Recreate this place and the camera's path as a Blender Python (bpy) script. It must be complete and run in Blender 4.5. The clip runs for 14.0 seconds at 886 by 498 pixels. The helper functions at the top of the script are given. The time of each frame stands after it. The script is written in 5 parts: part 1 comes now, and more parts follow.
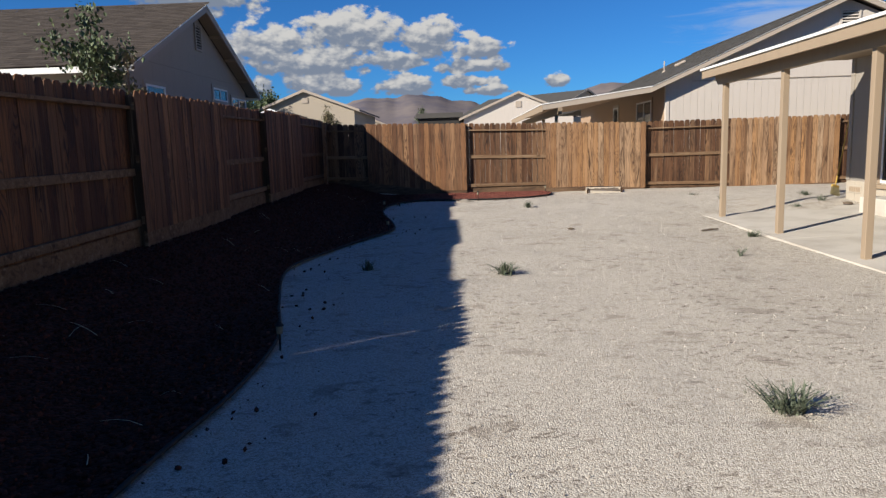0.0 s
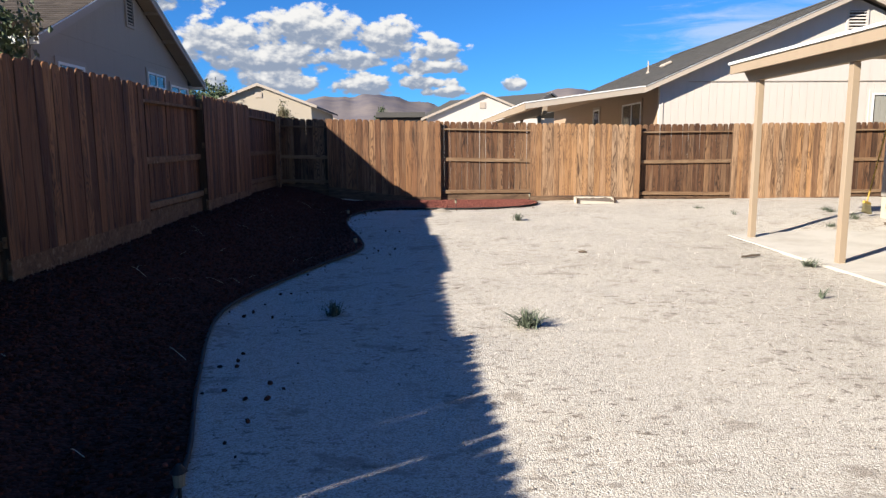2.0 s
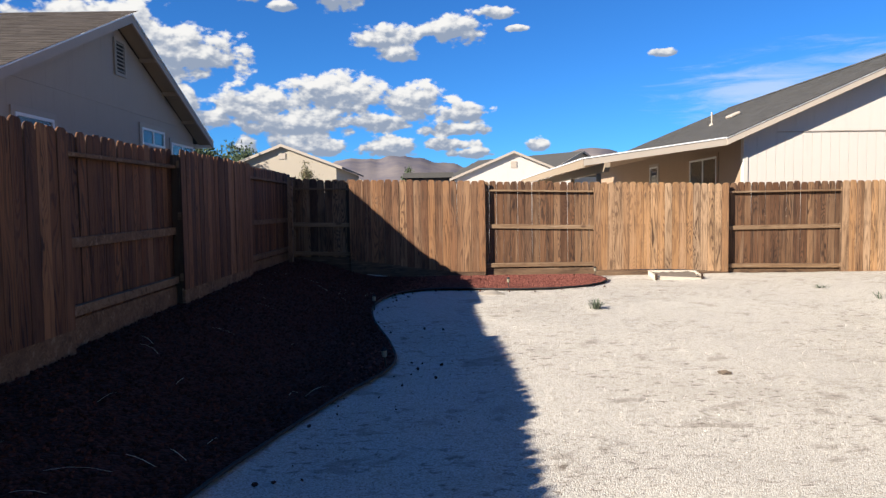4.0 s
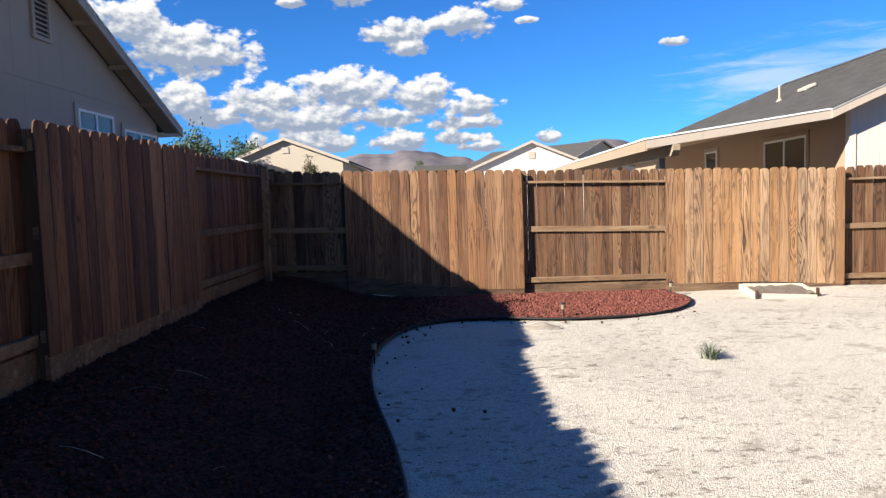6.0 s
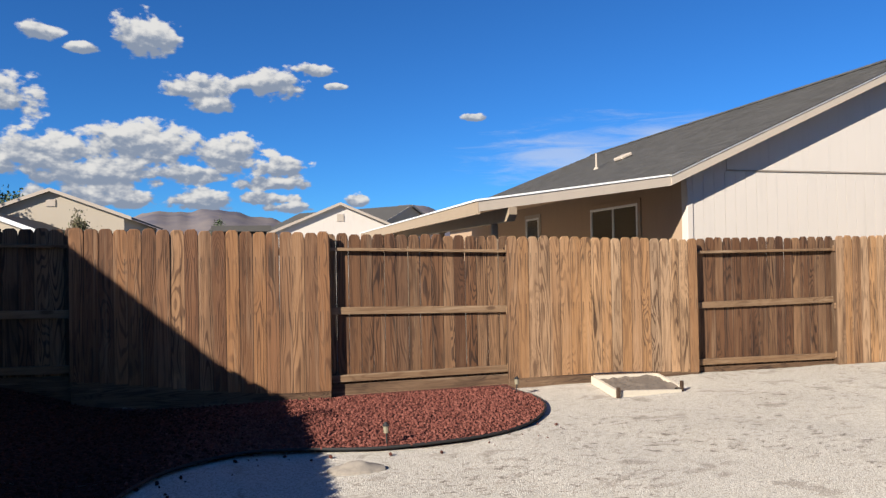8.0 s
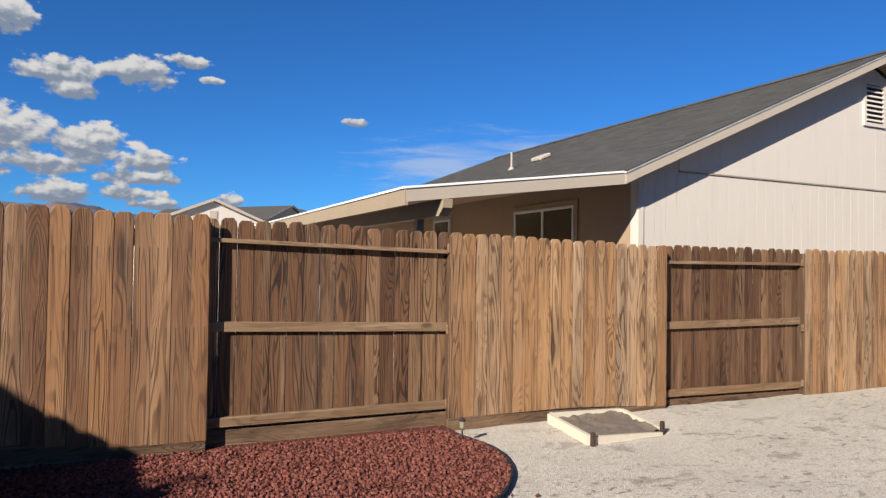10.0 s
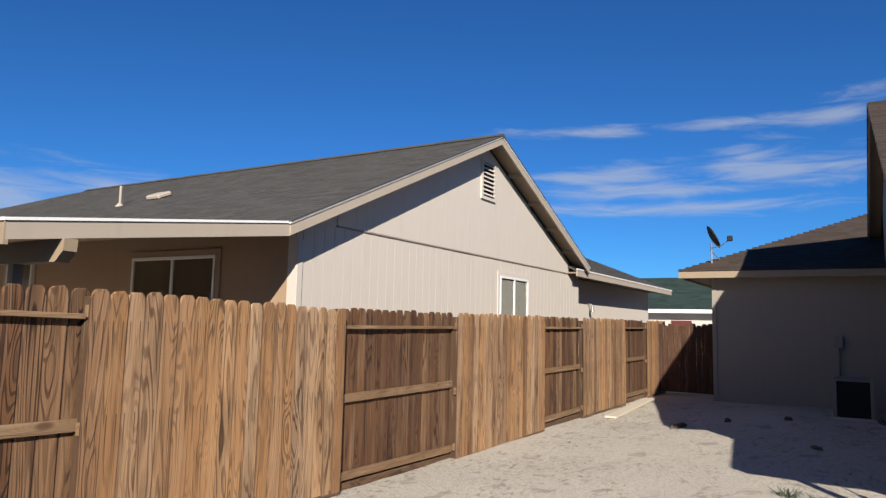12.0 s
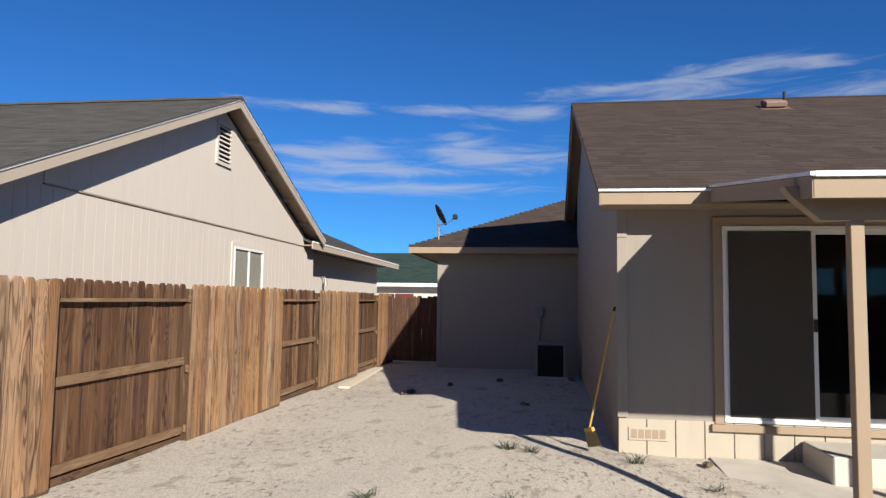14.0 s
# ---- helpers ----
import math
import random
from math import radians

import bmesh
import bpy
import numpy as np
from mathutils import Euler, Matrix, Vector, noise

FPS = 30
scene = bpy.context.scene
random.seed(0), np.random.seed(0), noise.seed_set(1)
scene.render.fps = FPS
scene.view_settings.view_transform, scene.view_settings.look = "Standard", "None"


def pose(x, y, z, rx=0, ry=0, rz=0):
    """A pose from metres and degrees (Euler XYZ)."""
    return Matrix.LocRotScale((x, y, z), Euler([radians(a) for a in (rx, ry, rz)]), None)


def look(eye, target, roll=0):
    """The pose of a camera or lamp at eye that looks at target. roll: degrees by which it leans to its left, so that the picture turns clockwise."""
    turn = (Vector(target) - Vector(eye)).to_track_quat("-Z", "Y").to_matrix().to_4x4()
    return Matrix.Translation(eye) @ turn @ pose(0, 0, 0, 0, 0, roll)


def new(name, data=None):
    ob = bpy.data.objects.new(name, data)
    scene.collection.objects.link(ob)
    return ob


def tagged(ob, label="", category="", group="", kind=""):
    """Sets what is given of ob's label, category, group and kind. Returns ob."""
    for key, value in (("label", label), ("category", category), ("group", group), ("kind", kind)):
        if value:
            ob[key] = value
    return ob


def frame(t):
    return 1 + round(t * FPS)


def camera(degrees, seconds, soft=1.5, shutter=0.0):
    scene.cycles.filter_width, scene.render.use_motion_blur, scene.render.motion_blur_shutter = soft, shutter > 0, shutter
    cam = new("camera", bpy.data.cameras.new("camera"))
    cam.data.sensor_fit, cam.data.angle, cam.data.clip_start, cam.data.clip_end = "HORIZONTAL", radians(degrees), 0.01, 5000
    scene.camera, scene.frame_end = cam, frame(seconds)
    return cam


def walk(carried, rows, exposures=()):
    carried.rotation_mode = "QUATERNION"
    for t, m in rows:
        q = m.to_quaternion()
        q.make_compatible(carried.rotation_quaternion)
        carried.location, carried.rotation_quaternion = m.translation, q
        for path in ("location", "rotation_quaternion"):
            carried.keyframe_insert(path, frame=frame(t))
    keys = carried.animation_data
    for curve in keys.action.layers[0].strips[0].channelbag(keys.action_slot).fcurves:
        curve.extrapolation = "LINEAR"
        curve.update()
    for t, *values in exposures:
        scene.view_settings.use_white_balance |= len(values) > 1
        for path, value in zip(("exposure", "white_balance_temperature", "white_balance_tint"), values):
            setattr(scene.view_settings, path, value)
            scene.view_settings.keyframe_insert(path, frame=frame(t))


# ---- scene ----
cam = camera(65.6, 14.0, soft=1.4)
PATH = [
    (0, (0.037, -0.478, 1.459), (-0.014, 1.5, 1.165), -1.8),
    (0.5, (-0.077, -0.037, 1.45), (-0.198, 1.929, 1.104), -2.4),
    (1, (-0.19, 0.466, 1.444), (-0.366, 2.428, 1.1), -0.2),
    (1.5, (-0.312, 1.089, 1.47), (-0.274, 3.06, 1.136), -0.7),
    (2, (-0.361, 1.791, 1.454), (-0.282, 3.768, 1.161), -0.4),
    (2.5, (-0.465, 2.501, 1.501), (-0.449, 4.491, 1.302), 0.4),
    (3, (-0.535, 3.199, 1.529), (-0.501, 5.193, 1.377), -1.7),
    (3.2, (-0.557, 3.482, 1.54), (-0.571, 5.477, 1.399), -0.3),
    (5.3, (-0.763, 6.937, 1.62), (-0.698, 8.933, 1.504), -1.7),
    (5.5, (-0.778, 7.258, 1.638), (-0.735, 9.253, 1.508), -0.4),
    (6, (-0.818, 7.966, 1.63), (-0.846, 9.961, 1.492), -1.8),
    (6.5, (-0.803, 8.673, 1.655), (-0.799, 10.664, 1.465), -2.3),
    (7, (-0.81, 9.37, 1.718), (-0.752, 11.364, 1.585), -1.5),
    (7.5, (-0.682, 9.994, 1.767), (-0.259, 11.949, 1.749), -1.9),
    (8, (-0.548, 10.474, 1.74), (-0.023, 12.404, 1.771), -1.0),
    (8.2, (-0.532, 10.693, 1.717), (0.028, 12.613, 1.733), -0.2),
    (10.3, (-0.42, 12.888, 1.692), (0.504, 14.661, 1.752), -0.3),
    (10.5, (-0.421, 13.09, 1.721), (0.559, 14.832, 1.788), -1.0),
    (11, (-0.473, 13.55, 1.802), (0.774, 15.109, 1.917), 1.2),
    (11.5, (-0.443, 13.894, 1.823), (1.081, 15.177, 1.998), 0.7),
    (12, (-0.307, 14.073, 1.84), (1.399, 15.094, 2.055), 1.3),
    (12.2, (-0.299, 14.115, 1.837), (1.467, 15.032, 2.039), 1.3),
    (12.5, (-0.264, 14.169, 1.824), (1.563, 14.957, 2.027), 2.0),
    (13, (-0.261, 14.279, 1.833), (1.647, 14.848, 2.019), 0.9),
    (13.5, (-0.268, 14.338, 1.824), (1.675, 14.777, 1.996), 0.9),
    (14, (-0.264, 14.33, 1.811), (1.709, 14.616, 1.966), 0.9),
]
walk(cam, [(t, look(eye, target, roll)) for t, eye, target, roll in PATH],
     [(0.0, 0.85), (0.5, 1.17), (1.0, 1.32), (1.5, 1.43), (3.0, 1.45), (5.5, 1.55), (6.5, 1.66), (7.0, 1.66), (7.5, 1.46), (8.2, 1.1), (10.5, 0.98), (11.3, 0.92), (12.5, 0.78), (13.2, 0.85), (14.0, 0.92)])

# ---- light ----
SUN_AZ, SUN_EL = radians(34.0), radians(26.4)          # heading of the light from +x towards +y, and its height
heading = Vector((math.cos(SUN_EL) * math.cos(SUN_AZ), math.cos(SUN_EL) * math.sin(SUN_AZ), -math.sin(SUN_EL)))
sun = new("sun", bpy.data.lights.new("sun", "SUN"))
sun.data.energy, sun.data.angle, sun.data.color = 5.0, radians(0.55), (1.0, 0.93, 0.82)
sun.matrix_world = heading.to_track_quat("-Z", "Y").to_matrix().to_4x4()


class Nodes:
    """A small writer of node trees."""

    def __init__(self, tree):
        self.tree = tree
        tree.nodes.clear()

    def add(self, kind, inputs=None, **props):
        n = self.tree.nodes.new(kind)
        if "operation" in props:
            n.operation = props["operation"]
        if "use_clamp" in props:
            n.use_clamp = props["use_clamp"]
        if "data_type" in props:
            n.data_type, n.blend_type = props["data_type"], props["blend_type"]
        if "interpolation_type" in props:
            n.interpolation_type = props["interpolation_type"]
        for k, v in (inputs or {}).items():
            if isinstance(v, bpy.types.NodeSocket):
                self.tree.links.new(v, n.inputs[k])
            else:
                n.inputs[k].default_value = v
        return n

    def math(self, op, a, b=0.0, c=0.0, clamp=False):
        return self.add("ShaderNodeMath", {0: a, 1: b, 2: c}, operation=op, use_clamp=clamp).outputs[0]

    def mix(self, f, a, b, blend="MIX"):
        n = self.add("ShaderNodeMix", data_type="RGBA", blend_type=blend)
        for i, v in ((0, f), (6, a), (7, b)):
            if isinstance(v, bpy.types.NodeSocket):
                self.tree.links.new(v, n.inputs[i])
            else:
                n.inputs[i].default_value = v if i == 0 else (*v[:3], 1.0)
        return n.outputs[2]

    def ramp(self, f, stops):
        n = self.add("ShaderNodeValToRGB", {0: f})
        e = n.color_ramp.elements
        while len(e) < len(stops):
            e.new(0.5)
        for el, (p, c) in zip(e, stops):
            el.position, el.color = p, (*c, 1.0) if len(c) == 3 else c
        return n.outputs[0]

    def noise(self, vec, scale, detail=4.0, rough=0.55, distort=0.0):
        return self.add("ShaderNodeTexNoise", {"Vector": vec, "Scale": scale, "Detail": detail, "Roughness": rough, "Distortion": distort}).outputs[0]

    def span(self, v, a, b, lo=0.0, hi=1.0):
        return self.add("ShaderNodeMapRange", {0: v, 1: a, 2: b, 3: lo, 4: hi}, interpolation_type="SMOOTHSTEP").outputs[0]


# sky with fair-weather cumulus low over the back fence and thin cirrus to the right
world = bpy.data.worlds.new("world")
scene.world = world
world.use_nodes = True
w = Nodes(world.node_tree)
SKY = 0.038
sky = w.add("ShaderNodeTexSky")
sky.sky_type, sky.sun_disc, sky.sun_elevation = "NISHITA", False, SUN_EL
sky.sun_rotation = math.atan2(-heading.x, -heading.y)
sky.altitude, sky.air_density, sky.dust_density, sky.ozone_density = 1400.0, 1.0, 0.02, 3.0
d = w.add("ShaderNodeTexCoord").outputs["Generated"]
sep = w.add("ShaderNodeSeparateXYZ", {0: d})
az = w.math("MULTIPLY", w.math("ARCTAN2", sep.outputs[0], sep.outputs[1]), 57.2958)
el = w.math("MULTIPLY", w.math("ARCSINE", sep.outputs[2]), 57.2958)
ae = w.add("ShaderNodeCombineXYZ", {0: az, 1: el, 2: 0.0}).outputs[0]
# centre (azimuth, height) and half size in degrees of each cumulus
CUMULUS = [(-15.1, 8.2, 3.6, 1.3), (-8.4, 9.2, 3.6, 1.7), (-2.1, 8.6, 2.9, 1.3), (2.2, 7.6, 2.0, 0.8), (-11, 6.8, 3.8, 1.3), (-4.7, 7.0, 3.0, 0.7),
           (1.2, 6.4, 2.6, 0.55), (-12.2, 5.1, 1.5, 0.9), (-9.0, 5.0, 1.5, 0.8), (-4.0, 5.0, 2.4, 0.8), (0.9, 5.2, 2.2, 0.5), (2.7, 4.4, 1.6, 0.4),
           (-15.4, 5.1, 0.9, 0.6), (-4.1, 13.6, 2.6, 0.9), (1.2, 14.3, 2.5, 1.0), (-3.2, 12.5, 2.2, 0.6), (18.0, 11.7, 1.0, 0.30), (8.1, 5.0, 0.95, 0.55),
           (-20.2, 12.2, 4.2, 1.8), (-24.2, 13.9, 2.8, 1.8), (-28, 13.7, 3.6, 1.2), (-21.1, 8.3, 2.4, 1.2), (-17.9, 7.2, 1.5, 0.9), (-26, 8.0, 3.5, 1.6),
           (-8.0, 17.1, 2.1, 1.4), (-15.0, 16.6, 1.3, 0.6), (4.8, 15.4, 1.5, 0.5), (6.4, 14.2, 0.9, 0.22), (-12.3, 15.8, 1.2, 0.35)]
warp = w.add("ShaderNodeVectorMath", {0: ae, 1: (0.42, 0.66, 1.0)}, operation="MULTIPLY").outputs[0]


def billow(vec, detail):
    """Rounded heads over broken cloud: noise with cells on it."""
    cell = w.add("ShaderNodeTexVoronoi", {"Vector": vec, "Scale": 1.9}).outputs["Distance"]
    fine_cell = w.add("ShaderNodeTexVoronoi", {"Vector": vec, "Scale": 4.6}).outputs["Distance"]
    heads = w.math("MULTIPLY_ADD", cell, -0.17, w.math("MULTIPLY", fine_cell, -0.09))
    return w.math("ADD", w.math("MULTIPLY", w.noise(vec, 1.0, detail, 0.58), 0.92), w.math("ADD", heads, 0.20))


near = high = weight = None
for a0, e0, ha, he in CUMULUS:
    v = w.add("ShaderNodeVectorMath", {0: ae, 1: (1 / ha, 1 / he, 0), 2: (-a0 / ha, -e0 / he, 0)}, operation="MULTIPLY_ADD").outputs[0]
    r = w.add("ShaderNodeVectorMath", {0: v}, operation="LENGTH").outputs["Value"]
    vy = w.add("ShaderNodeSeparateXYZ", {0: v}).outputs[1]
    pull = w.math("DIVIDE", 1.0, w.math("ADD", w.math("POWER", r, 4.0), 0.05))
    if near is None:
        near, high, weight = r, w.math("MULTIPLY", vy, pull), pull
    else:
        near = w.math("SMOOTH_MIN", near, r, 0.18)
        high = w.math("MULTIPLY_ADD", vy, pull, high)
        weight = w.math("ADD", weight, pull)
tall = w.math("DIVIDE", high, weight)
n1 = billow(warp, 9.0)
n2 = billow(w.add("ShaderNodeVectorMath", {0: warp, 1: (-0.12, 0.26, 0)}, operation="ADD").outputs[0], 6.0)
body = w.math("ADD", near, w.math("MULTIPLY", w.math("SUBTRACT", n1, 0.5), -2.9))
mask = w.span(body, 1.16, 0.78)
relief = w.math("MULTIPLY", w.math("SUBTRACT", n1, n2), 3.6)
lit = w.span(w.math("ADD", w.math("MULTIPLY", tall, 0.85), relief), -0.45, 0.75)
shade = w.mix(lit, (0.33, 0.40, 0.53), (1.0, 0.99, 0.97))
# cirrus: thin streaks, torn along their length
CIRRUS = [(72.1, 12.1, 4.6, 0.7), (85.3, 12.2, 6.8, 0.75), (83.3, 12.9, 2.2, 1.0), (73, 10.9, 5.0, 0.6), (79, 10.8, 4.0, 0.4), (77.2, 9.5, 9.0, 0.45),
          (99.1, 17.0, 5.4, 0.75), (105.6, 17.9, 5.2, 0.5), (82, 15.8, 5.0, 0.35), (89.3, 15.6, 2.4, 0.45), (113.5, 15.3, 4.0, 0.7), (70, 15.7, 5.0, 0.35),
          (26.5, 8.4, 5.0, 1.7), (34, 9.4, 4.0, 1.0)]
strand = w.noise(w.add("ShaderNodeVectorMath", {0: ae, 1: (0.13, 0.95, 1.0)}, operation="MULTIPLY").outputs[0], 1.0, 8.0, 0.62, 0.7)
wisp = None
for a0, e0, ha, he in CIRRUS:
    v = w.add("ShaderNodeVectorMath", {0: ae, 1: (1 / ha, 1 / he, 0), 2: (-a0 / ha, -e0 / he, 0)}, operation="MULTIPLY_ADD").outputs[0]
    r = w.add("ShaderNodeVectorMath", {0: v}, operation="LENGTH").outputs["Value"]
    wisp = r if wisp is None else w.math("SMOOTH_MIN", wisp, r, 0.2)
cmask = w.math("MULTIPLY", w.span(w.math("ADD", wisp, w.math("MULTIPLY", w.math("SUBTRACT", strand, 0.5), -5.0)), 1.9, -0.3), 0.52)
CLOUD = 9.0
cl = w.add("ShaderNodeVectorMath", {0: shade, 1: (CLOUD, CLOUD, CLOUD)}, operation="MULTIPLY").outputs[0]
tint = w.mix(1.0, sky.outputs[0], (0.31, 0.87, 1.52), "MULTIPLY")
withc = w.mix(cmask, tint, (CLOUD * 0.85, CLOUD * 0.9, CLOUD))
withc = w.mix(mask, withc, cl)
bg = w.add("ShaderNodeBackground", {"Color": withc, "Strength": SKY})
w.tree.links.new(bg.outputs[0], w.add("ShaderNodeOutputWorld").inputs[0])


# ---- materials ----
def material(name, build, rough=0.8, metal=0.0, spec=0.35):
    """build(n, coords) returns colour, and optionally the bump's height, its strength and distance, and a roughness."""
    m = bpy.data.materials.new(name)
    m.use_nodes = True
    n = Nodes(m.node_tree)
    obj = n.add("ShaderNodeTexCoord").outputs["Object"]
    got = build(n, obj)
    got = got if isinstance(got, tuple) else (got,)
    p = n.add("ShaderNodeBsdfPrincipled", {"Roughness": rough, "Metallic": metal, "Specular IOR Level": spec})
    if isinstance(got[0], bpy.types.NodeSocket):
        n.tree.links.new(got[0], p.inputs["Base Color"])
    else:
        p.inputs["Base Color"].default_value = (*got[0], 1)
    if len(got) > 1 and got[1] is not None:
        b = n.add("ShaderNodeBump", {"Height": got[1], "Strength": got[2], "Distance": got[3]})
        n.tree.links.new(b.outputs[0], p.inputs["Normal"])
    if len(got) > 4:
        n.tree.links.new(got[4], p.inputs["Roughness"])
    n.tree.links.new(p.outputs[0], n.add("ShaderNodeOutputMaterial").inputs[0])
    return m


def world_coords(n):
    return n.add("ShaderNodeNewGeometry").outputs["Position"]


def scaled(n, v, s):
    return n.add("ShaderNodeVectorMath", {0: v, 1: s}, operation="MULTIPLY").outputs[0]


def wood_build(tones, dark, axis=2, weather=0.5, nails=(), ring=0.7, blotch=0.6):
    """Sawn boards with the grain along one axis, cathedral figure, knots, grey weathering and a tone of its own for each board."""
    def along(base, ratio):
        k = [base, base, base]
        k[axis] = base * ratio
        return tuple(k)

    def build(n, obj):
        rnd = n.add("ShaderNodeObjectInfo").outputs["Random"]
        off = n.add("ShaderNodeCombineXYZ", {0: n.math("MULTIPLY", rnd, 37.0), 1: n.math("MULTIPLY", rnd, 91.0), 2: n.math("MULTIPLY", rnd, 53.0)}).outputs[0]
        p = n.add("ShaderNodeVectorMath", {0: obj, 1: off}, operation="ADD").outputs[0]
        q = scaled(n, p, along(1.0, 0.16))
        knot = n.add("ShaderNodeTexVoronoi", {"Vector": scaled(n, p, along(5.4, 0.40)), "Scale": 0.9}).outputs["Distance"]
        knotm = n.span(knot, 0.17, 0.07)
        figure = n.math("ADD", n.noise(q, 5.0, 2.0, 0.45, 0.35), n.span(knot, 0.45, 0.05, 0.0, 0.17))
        wave = n.math("SINE", n.math("MULTIPLY", figure, 118.0))
        strength = n.span(n.noise(q, 7.0, 2.0, 0.5), 0.38, 0.62, 0.25, 1.0)
        rings = n.math("MULTIPLY", n.span(wave, 0.0, 0.95), strength)
        fibre = n.noise(scaled(n, p, along(95.0, 0.023)), 1.0, 4.0, 0.65)
        streak = n.noise(scaled(n, p, along(19.0, 0.06)), 1.0, 3.0, 0.6)
        tone = n.ramp(rnd, [(i / (len(tones) - 1), c) for i, c in enumerate(tones)])
        c = n.mix(n.math("MULTIPLY", rings, ring), tone, dark)
        c = n.mix(n.span(streak, 0.54, 0.68, 0.0, 0.55), c, dark)
        drift = n.noise(scaled(n, p, along(4.6, 0.30)), 1.0, 4.0, 0.62)
        c = n.mix(n.math("MULTIPLY", n.span(drift, 0.50, 0.64, 0.0, blotch), n.math("MULTIPLY_ADD", rings, 0.6, 0.45)), c, tuple(0.6 * a for a in dark))
        c = n.mix(n.span(drift, 0.46, 0.28, 0.0, 0.35), c, tones[-1])
        c = n.mix(n.span(streak, 0.47, 0.25, 0.0, weather), c, (0.34, 0.245, 0.160))
        c = n.mix(n.math("MULTIPLY", knotm, 0.8), c, (0.07, 0.035, 0.018))
        c = n.mix(n.span(fibre, 0.48, 0.70, 0.0, 0.42), c, tuple(0.4 * a for a in tones[0]))
        for z in nails:
            # rust runs below the two nails at each rail
            zz = n.add("ShaderNodeSeparateXYZ", {0: world_coords(n)}).outputs[2]
            xx = n.add("ShaderNodeSeparateXYZ", {0: obj}).outputs[0]
            wob = n.math("MULTIPLY", n.math("SUBTRACT", streak, 0.5), 0.012)
            off_ = n.math("ABSOLUTE", n.math("SUBTRACT", n.math("ABSOLUTE", n.math("ADD", xx, wob)), n.math("MULTIPLY_ADD", rnd, 0.014, 0.030)))
            run = n.math("MULTIPLY", n.span(off_, 0.0050, 0.0018), n.math("MULTIPLY", n.span(zz, z + 0.012, z), n.span(zz, n.math("MULTIPLY_ADD", rnd, 0.22, z - 0.46), n.math("MULTIPLY_ADD", rnd, 0.12, z - 0.14))))
            c = n.mix(n.math("MULTIPLY", run, 0.85), c, (0.030, 0.018, 0.012))
        if axis == 2:
            # Edges darkened in colour, standing for the shadow gaps between boards.
            rim = n.math("ABSOLUTE", n.add("ShaderNodeSeparateXYZ", {0: obj}).outputs[0])
            c = n.mix(n.span(rim, 0.061, 0.070, 0.0, 0.8), c, (0.035, 0.018, 0.010))
        h = n.math("ADD", n.math("MULTIPLY", fibre, 0.7), n.math("MULTIPLY", rings, 0.5))
        return c, h, 0.8, 0.005
    return build


TAN = [(0.31, 0.178, 0.092), (0.205, 0.108, 0.052), (0.36, 0.236, 0.140), (0.345, 0.180, 0.074), (0.165, 0.084, 0.041), (0.385, 0.262, 0.162), (0.25, 0.138, 0.069), (0.36, 0.192, 0.082), (0.150, 0.074, 0.036), (0.35, 0.222, 0.126)]
OLD_TAN = [(0.215, 0.104, 0.047), (0.130, 0.057, 0.026), (0.27, 0.148, 0.074), (0.100, 0.043, 0.020), (0.235, 0.114, 0.048), (0.150, 0.069, 0.032), (0.27, 0.155, 0.083)]
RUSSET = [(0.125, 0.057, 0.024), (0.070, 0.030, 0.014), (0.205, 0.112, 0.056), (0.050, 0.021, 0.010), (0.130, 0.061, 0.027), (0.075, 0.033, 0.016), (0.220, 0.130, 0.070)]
# Left fence: same wood, with its constant shade lowered into the base colours.
RED = [(0.180, 0.072, 0.026), (0.085, 0.031, 0.012), (0.255, 0.117, 0.047), (0.060, 0.022, 0.009), (0.20, 0.085, 0.031), (0.110, 0.042, 0.016), (0.245, 0.122, 0.056)]
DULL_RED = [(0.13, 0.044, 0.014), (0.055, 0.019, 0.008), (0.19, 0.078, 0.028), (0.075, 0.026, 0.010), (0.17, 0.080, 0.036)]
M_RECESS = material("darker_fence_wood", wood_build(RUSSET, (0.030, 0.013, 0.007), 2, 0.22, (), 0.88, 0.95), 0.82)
M_OLD = material("older_fence_wood", wood_build(OLD_TAN, (0.060, 0.026, 0.013), 2, 0.25, (1.80, 1.17), 0.72, 0.9), 0.82)
M_REDR = material("shade_darkened_recess_wood", wood_build(DULL_RED, (0.018, 0.007, 0.004), 2, 0.10, (), 0.7, 0.95), 0.8)
M_PICKET = material("fence_wood", wood_build(TAN, (0.085, 0.042, 0.021), 2, 0.35, (1.80, 1.17), 0.72, 0.9), 0.82)
M_RAIL = material("fence_rail_wood", wood_build([(0.185, 0.110, 0.058), (0.140, 0.082, 0.044), (0.215, 0.136, 0.076)], (0.115, 0.060, 0.03), 0), 0.85)
M_KICK = material("weathered_kickboard_wood", wood_build([(0.135, 0.076, 0.040), (0.095, 0.054, 0.030), (0.175, 0.108, 0.062)], (0.045, 0.024, 0.014), 0, 0.35, (), 0.7, 0.9), 0.88)
M_RAIL_Y = material("fence_rail_wood_long", wood_build([(0.185, 0.105, 0.052), (0.135, 0.075, 0.038), (0.215, 0.135, 0.073)], (0.07, 0.035, 0.018), 1, 0.5, (), 0.6, 0.8), 0.85)
# Post wood darkened to stand for the deep shade beside overlapping boards.
M_POST = material("fence_post_wood", wood_build([(0.065, 0.036, 0.019), (0.05, 0.029, 0.016)], (0.08, 0.042, 0.022)), 0.88)
M_REDP = material("shade_darkened_fence_wood", wood_build(RED, (0.030, 0.011, 0.006), 2, 0.15, (), 0.6, 0.9), 0.8)
